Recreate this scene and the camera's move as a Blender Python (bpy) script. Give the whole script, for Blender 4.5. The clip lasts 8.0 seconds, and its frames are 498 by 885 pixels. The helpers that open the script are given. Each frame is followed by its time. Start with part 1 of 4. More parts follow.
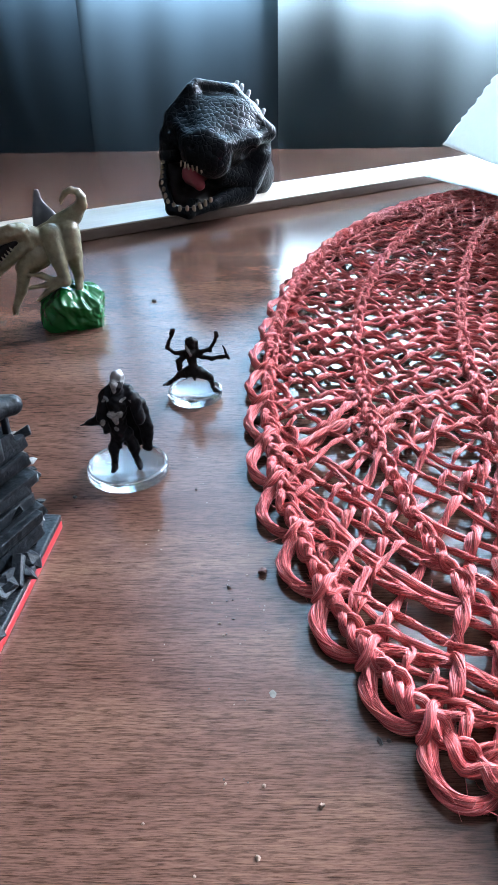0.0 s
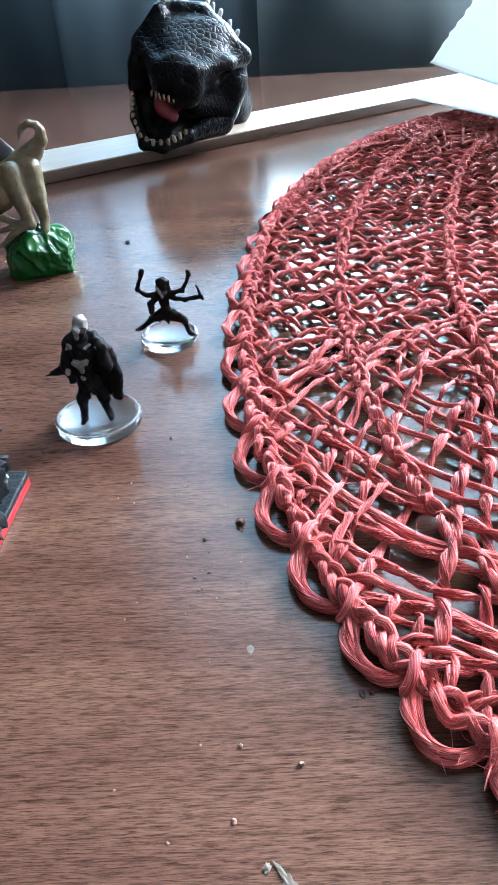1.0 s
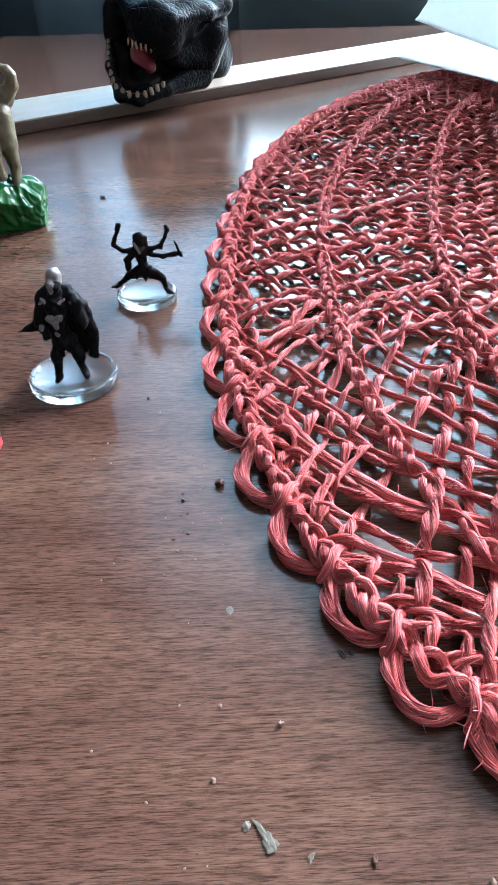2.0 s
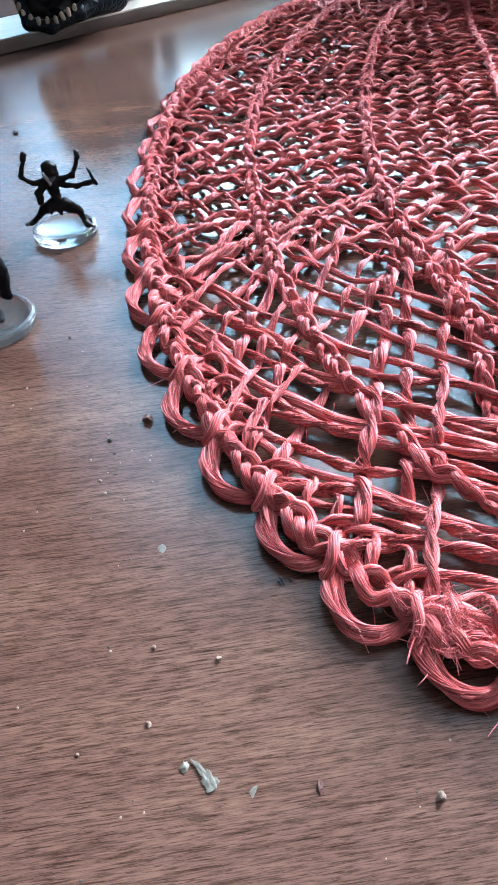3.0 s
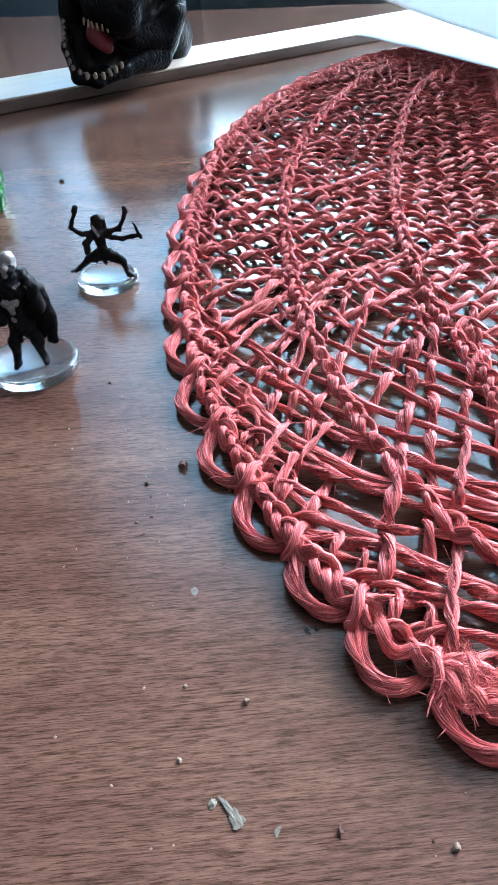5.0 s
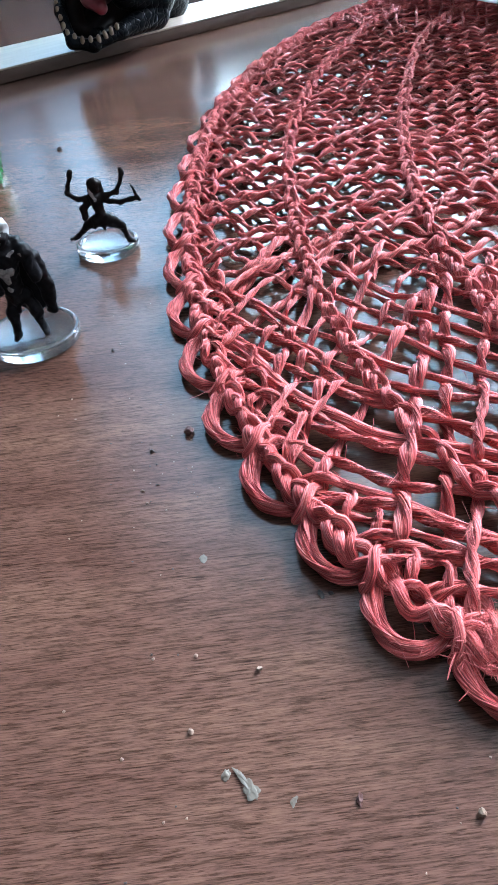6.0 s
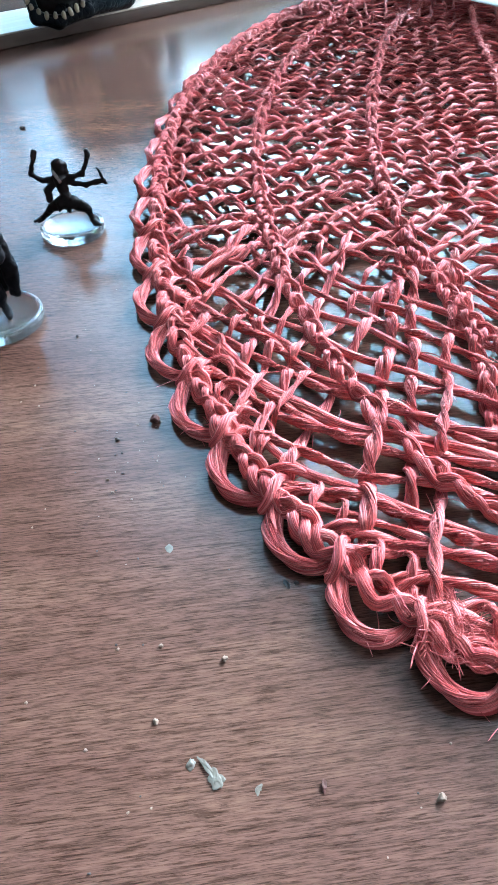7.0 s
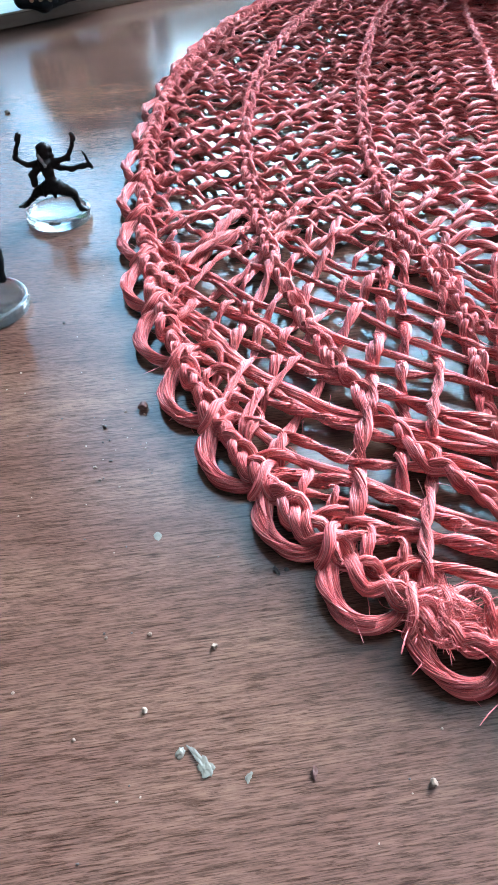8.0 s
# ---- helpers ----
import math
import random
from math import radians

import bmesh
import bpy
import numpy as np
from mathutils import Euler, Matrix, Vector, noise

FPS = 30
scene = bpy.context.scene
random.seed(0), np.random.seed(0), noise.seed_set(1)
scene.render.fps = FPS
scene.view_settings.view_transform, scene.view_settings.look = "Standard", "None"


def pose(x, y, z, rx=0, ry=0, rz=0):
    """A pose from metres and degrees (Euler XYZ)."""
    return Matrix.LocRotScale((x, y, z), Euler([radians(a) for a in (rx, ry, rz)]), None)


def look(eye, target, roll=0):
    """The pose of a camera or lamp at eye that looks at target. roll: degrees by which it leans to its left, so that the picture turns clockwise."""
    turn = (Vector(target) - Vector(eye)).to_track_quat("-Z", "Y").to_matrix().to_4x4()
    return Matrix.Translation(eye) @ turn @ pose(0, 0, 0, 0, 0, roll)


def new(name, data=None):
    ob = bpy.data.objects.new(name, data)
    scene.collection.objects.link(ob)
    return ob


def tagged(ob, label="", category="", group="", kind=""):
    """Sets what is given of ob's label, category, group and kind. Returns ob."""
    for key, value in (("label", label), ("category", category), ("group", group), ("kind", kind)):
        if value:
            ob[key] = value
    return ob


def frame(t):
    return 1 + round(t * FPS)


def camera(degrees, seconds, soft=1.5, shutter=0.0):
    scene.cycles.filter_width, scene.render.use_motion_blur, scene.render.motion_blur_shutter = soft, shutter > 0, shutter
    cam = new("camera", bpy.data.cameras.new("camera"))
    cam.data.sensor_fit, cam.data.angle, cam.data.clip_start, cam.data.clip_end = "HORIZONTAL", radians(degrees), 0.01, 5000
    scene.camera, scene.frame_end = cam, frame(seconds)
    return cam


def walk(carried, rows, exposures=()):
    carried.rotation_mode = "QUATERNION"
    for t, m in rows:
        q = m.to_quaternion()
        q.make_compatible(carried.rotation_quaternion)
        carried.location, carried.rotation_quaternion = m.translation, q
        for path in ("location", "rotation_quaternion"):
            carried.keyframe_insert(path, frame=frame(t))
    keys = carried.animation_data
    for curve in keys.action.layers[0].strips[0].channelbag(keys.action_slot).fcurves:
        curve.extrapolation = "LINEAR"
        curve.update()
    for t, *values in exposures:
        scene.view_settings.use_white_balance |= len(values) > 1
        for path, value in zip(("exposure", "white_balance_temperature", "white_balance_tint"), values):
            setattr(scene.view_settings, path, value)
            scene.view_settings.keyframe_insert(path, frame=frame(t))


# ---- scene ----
cam = camera(40.6, 8.0, 1.0)
EXPOSURE = [(0.0, 0.94, 6500, 14), (1.0, 1.02, 6800, 13), (2.5, 0.80, 6600, 14), (3.0, 1.05, 6350, 10), (4.0, 1.21, 6080, 5),
            (5.5, 0.73, 6520, 13), (6.0, 0.78, 6480, 13), (6.5, 1.18, 6080, 5), (8.0, 1.20, 6080, 5)]
PATH = [
    (0, (-0.00454, 0.00543, 0.11695), (-0.02476, 0.26225, -0.03679), -0.98),
    (0.5, (-0.00426, 0.01214, 0.11414), (-0.02196, 0.25838, -0.05632), -0.92),
    (1, (0.00100, 0.01426, 0.11113), (-0.01820, 0.25784, -0.06295), -3.37),
    (1.2, (0.00044, 0.01398, 0.11205), (-0.01953, 0.25811, -0.06115), -3.19),
    (2.3, (-0.00039, 0.01640, 0.10664), (-0.00241, 0.24960, -0.08209), -1.01),
    (2.5, (0.00238, 0.01243, 0.10673), (0.00445, 0.25015, -0.07626), -1.58),
    (3, (0.00826, 0.01984, 0.09798), (0.01226, 0.23995, -0.10582), -4.37),
    (3.5, (0.00534, 0.01808, 0.10154), (0.01052, 0.24329, -0.09658), -3.00),
    (4, (0.00617, 0.02082, 0.09987), (0.01167, 0.24031, -0.10457), -2.88),
    (5.3, (0.00129, 0.01511, 0.10649), (0.00274, 0.24848, -0.08203), -1.29),
    (5.5, (0.00050, 0.01661, 0.10491), (0.00715, 0.24623, -0.08803), -0.30),
    (6, (0.00594, 0.01881, 0.10016), (-0.00248, 0.24243, -0.09964), -5.70),
    (6.5, (0.00561, 0.01668, 0.10040), (0.01681, 0.24104, -0.09844), -2.19),
    (7, (0.00505, 0.01925, 0.10011), (0.01288, 0.23876, -0.10423), -2.16),
    (7.5, (0.00645, 0.01855, 0.09943), (0.01739, 0.23795, -0.10488), -2.33),
    (8, (0.00566, 0.01987, 0.09842), (0.01665, 0.23609, -0.10926), -1.95),
]
walk(cam, [(t, look(eye, target, roll)) for t, eye, target, roll in PATH], EXPOSURE)

# ---- world and light ----
world = bpy.data.worlds.new("sky")
scene.world = world
world.use_nodes = True
wn = world.node_tree
sky = wn.nodes.new("ShaderNodeTexSky")
sky.sky_type, sky.sun_disc, sky.sun_elevation, sky.sun_rotation = "NISHITA", False, radians(38), radians(20)
wn.links.new(sky.outputs["Color"], wn.nodes["Background"].inputs["Color"])
wn.nodes["Background"].inputs["Strength"].default_value = 0.12


def window_lamp(name, m, width, height, watts, colour):
    lamp = bpy.data.lights.new(name, "AREA")
    lamp.shape, lamp.size, lamp.size_y, lamp.energy, lamp.color = "RECTANGLE", width, height, watts, colour
    ob = new(name, lamp)
    ob.matrix_world = m
    return ob


# Daylight in the window behind the curtains, whose far end stands open.
window_lamp("window_daylight", pose(0.63, 1.46, 0.91, -90, 0, 0), 2.14, 1.36, 700, (0.70, 0.83, 1.0))


# ---- materials ----
def material(name):
    m = bpy.data.materials.new(name)
    m.use_nodes = True
    nt = m.node_tree
    return m, nt, nt.nodes["Principled BSDF"]


def node(nt, kind, **values):
    n = nt.nodes.new(kind)
    for key, value in values.items():
        n.inputs[key].default_value = value
    return n


def noise_tex(nt, scale, detail=4.0, stretch=(1, 1, 1), turn=0.0, rough=0.55):
    co = nt.nodes.new("ShaderNodeTexCoord")
    mp = node(nt, "ShaderNodeMapping", Scale=stretch, Rotation=(0, 0, turn))
    tex = node(nt, "ShaderNodeTexNoise", Scale=scale, Detail=detail, Roughness=rough)
    nt.links.new(co.outputs["Object"], mp.inputs["Vector"])
    nt.links.new(mp.outputs["Vector"], tex.inputs["Vector"])
    return tex.outputs["Fac"]


def ramp(nt, fac, stops):
    r = nt.nodes.new("ShaderNodeValToRGB")
    els = r.color_ramp.elements
    while len(els) < len(stops):
        els.new(0.5)
    for el, (at, colour) in zip(els, stops):
        el.position, el.color = at, (*colour, 1)
    nt.links.new(fac, r.inputs["Fac"])
    return r.outputs["Color"]


def mix(nt, fac, a, b, blend="MIX"):
    mx = nt.nodes.new("ShaderNodeMix")
    mx.data_type, mx.blend_type = "RGBA", blend
    for value, slot in ((fac, 0), (a, 6), (b, 7)):
        if isinstance(value, (int, float)):
            mx.inputs[slot].default_value = value
        elif isinstance(value, tuple):
            mx.inputs[slot].default_value = (*value, 1)
        else:
            nt.links.new(value, mx.inputs[slot])
    return mx.outputs[2]


def bump(nt, bsdf, fac, strength, distance):
    b = node(nt, "ShaderNodeBump", Strength=strength, Distance=distance)
    nt.links.new(fac, b.inputs["Height"])
    nt.links.new(b.outputs["Normal"], bsdf.inputs["Normal"])
    return b


def surface(name, stops, scale=60, rough=0.6, metal=0.0, bumps=0.15, depth=0.0004, stretch=(1, 1, 1), spec=0.5):
    """A grained surface: a colour ramp over noise, with a second coarser stain and fine relief."""
    m, nt, p = material(name)
    fine = noise_tex(nt, scale, 6, stretch)
    coarse = noise_tex(nt, scale * 0.17, 3, stretch)
    col = mix(nt, 0.35, ramp(nt, fine, stops), ramp(nt, coarse, stops))
    nt.links.new(col, p.inputs["Base Color"])
    p.inputs["Roughness"].default_value, p.inputs["Metallic"].default_value = rough, metal
    p.inputs["Specular IOR Level"].default_value = spec
    bump(nt, p, fine, bumps, depth)
    return m


def table_wood():
    m, nt, p = material("varnished_brown_wood")
    broad = noise_tex(nt, 11, 5, (1.0, 4.0, 1))
    streak = noise_tex(nt, 85, 7, (1.0, 15.0, 1), 0.05, 0.70)
    pore = noise_tex(nt, 210, 5, (1.0, 15.0, 1), 0.02, 0.70)
    tone = ramp(nt, broad, [(0.3, (0.085, 0.037, 0.027)), (0.5, (0.122, 0.059, 0.042)), (0.7, (0.167, 0.086, 0.058))])
    dash = ramp(nt, streak, [(0.37, (0.50, 0.47, 0.45)), (0.45, (0.88, 0.87, 0.86)), (0.56, (1.12, 1.12, 1.12))])
    col = mix(nt, 1.0, tone, dash, "MULTIPLY")
    dark = ramp(nt, pore, [(0.39, (0.30, 0.26, 0.24)), (0.48, (1, 1, 1))])
    col = mix(nt, 0.8, col, dark, "MULTIPLY")
    line = noise_tex(nt, 300, 3, (1.0, 16.0, 1), 0.05, 0.6)
    col = mix(nt, 0.65, col, ramp(nt, line, [(0.38, (0.40, 0.37, 0.35)), (0.5, (1, 1, 1)), (0.62, (1.25, 1.24, 1.22))]), "MULTIPLY")
    nt.links.new(col, p.inputs["Base Color"])
    wear = noise_tex(nt, 16, 6)
    rr = ramp(nt, wear, [(0.3, (0.075, 0.075, 0.075)), (0.75, (0.135, 0.135, 0.135))])
    nt.links.new(rr, p.inputs["Roughness"])
    p.inputs["Specular IOR Level"].default_value = 0.29
    bump(nt, p, pore, 0.12, 0.0002)
    return m


def fibre_material():
    m, nt, p = material("red_dyed_straw")
    uv = nt.nodes.new("ShaderNodeUVMap")

    def along(scale_u, scale_v, detail):
        mp = node(nt, "ShaderNodeMapping", Scale=(scale_u, scale_v, 1))
        tex = node(nt, "ShaderNodeTexNoise", Scale=1.0, Detail=detail, Roughness=0.6)
        nt.links.new(uv.outputs["UV"], mp.inputs["Vector"])
        nt.links.new(mp.outputs["Vector"], tex.inputs["Vector"])
        return tex.outputs["Fac"]

    straw, hair = along(3.4, 60, 3.0), along(9, 130, 3.0)
    patch = noise_tex(nt, 34, 4)
    col = ramp(nt, straw, [(0.33, (0.32, 0.030, 0.033)), (0.47, (0.74, 0.120, 0.112)), (0.66, (0.91, 0.33, 0.30))])
    tone = ramp(nt, patch, [(0.3, (0.44, 0.064, 0.070)), (0.7, (0.78, 0.195, 0.185))])
    col = mix(nt, 0.25, col, tone)
    col = mix(nt, 0.85, col, ramp(nt, hair, [(0.38, (0.42, 0.32, 0.31)), (0.54, (1.14, 1.14, 1.14))]), "MULTIPLY")
    nt.links.new(col, p.inputs["Base Color"])
    p.inputs["Roughness"].default_value = 0.55
    p.inputs["Specular IOR Level"].default_value = 0.14
    bump(nt, p, hair, 0.9, 0.0004)
    return m


def clear_plastic():
    m, nt, p = material("clear_plastic")
    p.inputs["Transmission Weight"].default_value = 0.965
    p.inputs["Roughness"].default_value = 0.045
    p.inputs["IOR"].default_value = 1.46
    p.inputs["Base Color"].default_value = (0.96, 0.97, 0.98, 1)
    f = noise_tex(nt, 400, 3)
    bump(nt, p, f, 0.03, 0.0002)
    return m


def scale_skin():
    m, nt, p = material("black_scaly_rubber")
    co = nt.nodes.new("ShaderNodeTexCoord")
    v = node(nt, "ShaderNodeTexVoronoi", Scale=255.0)
    v.feature = "DISTANCE_TO_EDGE"
    warp = node(nt, "ShaderNodeTexNoise", Scale=60.0)
    add = nt.nodes.new("ShaderNodeMixRGB")
    add.inputs[0].default_value = 0.006
    nt.links.new(co.outputs["Object"], warp.inputs["Vector"])
    nt.links.new(co.outputs["Object"], add.inputs[1])
    nt.links.new(warp.outputs["Color"], add.inputs[2])
    nt.links.new(add.outputs[0], v.inputs["Vector"])
    edge = ramp(nt, v.outputs["Distance"], [(0.02, (0, 0, 0)), (0.12, (0.7, 0.7, 0.7)), (0.40, (1, 1, 1))])
    spot = noise_tex(nt, 45, 4)
    col = ramp(nt, spot, [(0.3, (0.0015, 0.0022, 0.003)), (0.7, (0.005, 0.0075, 0.010))])
    nt.links.new(col, p.inputs["Base Color"])
    p.inputs["Roughness"].default_value = 0.30
    p.inputs["Specular IOR Level"].default_value = 0.08
    bump(nt, p, edge, 0.45, 0.0006)
    return m


def thin_paper(name, stops, scale, rough, bumps):
    """Paper that is lit through from behind."""
    m = surface(name, stops, scale, rough, bumps=bumps)
    nt = m.node_tree
    tr = nt.nodes.new("ShaderNodeBsdfTranslucent")
    tr.inputs["Color"].default_value = (0.70, 0.74, 0.73, 1)
    ms = nt.nodes.new("ShaderNodeMixShader")
    ms.inputs[0].default_value = 0.42
    nt.links.new(nt.nodes["Principled BSDF"].outputs[0], ms.inputs[1])
    nt.links.new(tr.outputs[0], ms.inputs[2])
    nt.links.new(ms.outputs[0], nt.nodes["Material Output"].inputs["Surface"])
    return m


def curtain_cloth(name, dark, light, through_colour):
    m, nt, p = material(name)
    weave = noise_tex(nt, 900, 2)
    col = ramp(nt, noise_tex(nt, 4, 4, (1, 1, 0.15)), [(0.3, dark), (0.7, light)])
    d = nt.nodes.new("ShaderNodeBsdfDiffuse")
    tr = nt.nodes.new("ShaderNodeBsdfTranslucent")
    ms = nt.nodes.new("ShaderNodeMixShader")
    ms.inputs[0].default_value = 0.5
    nt.links.new(col, d.inputs["Color"])
    tr.inputs["Color"].default_value = (*through_colour, 1)
    nt.links.new(d.outputs[0], ms.inputs[1])
    nt.links.new(tr.outputs[0], ms.inputs[2])
    nt.links.new(ms.outputs[0], nt.nodes["Material Output"].inputs["Surface"])
    b = node(nt, "ShaderNodeBump", Strength=0.2, Distance=0.0006)
    nt.links.new(weave, b.inputs["Height"])
    nt.links.new(b.outputs["Normal"], d.inputs["Normal"])
    return m


WOOD = table_wood()
STRAW = fibre_material()
CLEAR = clear_plastic()
SKIN = scale_skin()
CLOTH = curtain_cloth("blue_grey_curtain_cloth", (0.036, 0.056, 0.070), (0.072, 0.096, 0.110), (0.046, 0.078, 0.100))
CLOTH_MID = curtain_cloth("teal_grey_curtain_cloth", (0.036, 0.054, 0.066), (0.072, 0.094, 0.106), (0.064, 0.100, 0.122))
# Cloth for the added upper layer that dims the window's top.
DIMMING_CLOTH = curtain_cloth("added_dimming_cloth", (0.05, 0.07, 0.08), (0.09, 0.11, 0.12), (0.42, 0.49, 0.54))
SHEER = curtain_cloth("pale_sheer_curtain_cloth", (0.034, 0.050, 0.060), (0.060, 0.080, 0.092), (0.54, 0.68, 0.70))
PLASTER = surface("grey_wall_plaster", [(0.3, (0.13, 0.13, 0.13)), (0.7, (0.17, 0.17, 0.17))], 30, 0.85)
FLOORING = surface("floor_boards", [(0.3, (0.16, 0.09, 0.05)), (0.7, (0.28, 0.17, 0.1))], 8, 0.5, stretch=(1, 8, 1))
PALE = surface("pale_planed_wood", [(0.3, (0.42, 0.33, 0.26)), (0.7, (0.58, 0.48, 0.39))], 30, 0.34, stretch=(1, 9, 4))
# Browner than the face: the front edge's shade is put into this colour.
SHADED_EDGE = surface("shaded_edge_wood", [(0.3, (0.10, 0.062, 0.045)), (0.7, (0.16, 0.11, 0.08))], 60, 0.55, stretch=(1, 9, 4))
PAPER = thin_paper("white_tissue_paper", [(0.3, (0.62, 0.65, 0.65)), (0.7, (0.70, 0.72, 0.72))], 250, 0.9, bumps=0.3)
# Plain black for the solid masses that fill both toys' open mouths.
GULLET = surface("black_mouth_fill", [(0.3, (0.004, 0.003, 0.003)), (0.7, (0.012, 0.008, 0.008))], 200, 0.5, spec=0.1)
TOY_BLACK = surface("dark_painted_plastic", [(0.3, (0.004, 0.004, 0.005)), (0.7, (0.014, 0.013, 0.014))], 700, 0.5, bumps=0.6, depth=0.0005, spec=0.06)
TOY_BROWN = surface("dark_brown_plastic", [(0.3, (0.006, 0.005, 0.005)), (0.7, (0.018, 0.013, 0.012))], 700, 0.45, bumps=0.6, depth=0.0005, spec=0.08)
TOY_GREY = surface("pale_grey_paint", [(0.3, (0.10, 0.097, 0.094)), (0.7, (0.30, 0.29, 0.28))], 600, 0.55)
TAN = surface("tan_moulded_rubber", [(0.3, (0.060, 0.050, 0.024)), (0.45, (0.14, 0.118, 0.062)), (0.7, (0.24, 0.210, 0.135))], 300, 0.34, bumps=0.9, depth=0.0007)
SLATE = surface("slate_grey_rubber", [(0.3, (0.05, 0.055, 0.065)), (0.7, (0.14, 0.145, 0.16))], 160, 0.45, bumps=0.5, depth=0.0008)
FOIL = surface("green_foil_wrap", [(0.3, (0.001, 0.050, 0.008)), (0.7, (0.004, 0.13, 0.022))], 60, 0.24, bumps=0.4, depth=0.001, spec=0.4)
TONGUE = surface("red_tongue_rubber", [(0.3, (0.13, 0.014, 0.020)), (0.7, (0.27, 0.04, 0.05))], 90, 0.35)
TOOTH = surface("ivory_tooth_paint", [(0.3, (0.16, 0.125, 0.085)), (0.7, (0.32, 0.26, 0.18))], 300, 0.4)
CHAR = surface("black_stone_paint", [(0.3, (0.003, 0.004, 0.005)), (0.6, (0.008, 0.011, 0.014)), (0.8, (0.05, 0.058, 0.066))], 420, 0.45, bumps=0.8, depth=0.0008, spec=0.16)
TOY_TRIM = surface("worn_grey_trim_paint", [(0.35, (0.08, 0.075, 0.070)), (0.55, (0.28, 0.265, 0.25))], 1500, 0.55, bumps=0.5)
RED = surface("red_lacquer_edge", [(0.3, (0.30, 0.010, 0.014)), (0.7, (0.46, 0.02, 0.024))], 120, 0.35)
# Pale tone stands for light catching the crown's spikes.
SPIKE = surface("lit_pale_spike_paint", [(0.3, (0.42, 0.46, 0.48)), (0.7, (0.66, 0.70, 0.72))], 600, 0.5)
CRUMB = surface("brown_crumb", [(0.3, (0.05, 0.014, 0.01)), (0.7, (0.11, 0.035, 0.022))], 900, 0.8)
CHIP = surface("pale_paint_chip", [(0.3, (0.080, 0.060, 0.041)), (0.7, (0.130, 0.106, 0.076))], 900, 0.6)
DUST = surface("pale_crumb", [(0.3, (0.17, 0.10, 0.066)), (0.7, (0.29, 0.19, 0.135))], 900, 0.8)
SMUT = surface("dark_speck", [(0.3, (0.02, 0.014, 0.012)), (0.7, (0.06, 0.04, 0.03))], 900, 0.8)


# ---- mesh helpers ----
def part(name, bm, mat, parent=None, label=""):
    """Link a bmesh as one mesh object, under parent if there is one."""
    me = bpy.data.meshes.new(name)
    bm.normal_update()
    bm.to_mesh(me)
    bm.free()
    return adopt(name, me, mat, parent, label)


def adopt(name, me, mat, parent=None, label="", smooth=True):
    for one in mat if isinstance(mat, (list, tuple)) else [mat]:
        me.materials.append(one)
    if smooth:
        me.polygons.foreach_set("use_smooth", np.ones(len(me.polygons), bool))
    ob = new(name, me)
    if parent:
        ob.parent = parent
    if label:
        ob["label"] = label
    return ob


def quads(name, verts, faces, uvs=None, mats=None):
    """A mesh from arrays of vertices and four-sided faces."""
    me = bpy.data.meshes.new(name)
    faces = np.asarray(faces, np.int32)
    me.vertices.add(len(verts))
    me.vertices.foreach_set("co", np.asarray(verts, np.float32).ravel())
    me.loops.add(faces.size)
    me.loops.foreach_set("vertex_index", faces.ravel())
    me.polygons.add(len(faces))
    me.polygons.foreach_set("loop_start", np.arange(0, faces.size, 4, dtype=np.int32))
    if mats is not None:
        me.polygons.foreach_set("material_index", np.asarray(mats, np.int32))
    if uvs is not None:
        layer = me.uv_layers.new(name="UVMap")
        layer.data.foreach_set("uv", np.asarray(uvs, np.float32).ravel())
    me.update(calc_edges=True)
    return me


def box(bm, size, m, bevel=0.0, segments=2):
    made = bmesh.ops.create_cube(bm, size=1.0)["verts"]
    bmesh.ops.scale(bm, vec=size, verts=made)
    if bevel:
        edges = list({e for v in made for e in v.link_edges})
        made = list({v for f in bmesh.ops.bevel(bm, geom=edges, offset=bevel, segments=segments, affect="EDGES", profile=0.6)["faces"] for v in f.verts} | {v for v in made if v.is_valid})
    bmesh.ops.transform(bm, matrix=m, verts=made)
    return bm


def lump(bm, size, m, rough=0.25, seed=0.0, subdivisions=2):
    """An uneven rounded lump."""
    made = bmesh.ops.create_icosphere(bm, subdivisions=subdivisions, radius=0.5)["verts"]
    for v in made:
        v.co *= 1 + rough * noise.noise(v.co * 3.1 + Vector((seed, seed * 1.7, -seed)))
    bmesh.ops.transform(bm, matrix=m @ Matrix.Diagonal((*size, 1)), verts=made)
    return bm


def lathe(bm, profile, steps, m=Matrix.Identity(4)):
    """A solid of revolution about z from (radius, height) pairs; radius 0 closes it."""
    rings = []
    for r, z in profile:
        if r == 0:
            rings.append([bm.verts.new(m @ Vector((0, 0, z)))])
        else:
            rings.append([bm.verts.new(m @ Vector((r * math.cos(a), r * math.sin(a), z))) for a in np.arange(steps) * 2 * math.pi / steps])
    for a, b in zip(rings, rings[1:]):
        for k in range(steps):
            loop = [a[k % len(a)], a[(k + 1) % len(a)], b[(k + 1) % len(b)], b[k % len(b)]]
            bm.faces.new(list(dict.fromkeys(loop)))
    bmesh.ops.recalc_face_normals(bm, faces=bm.faces)
    return bm


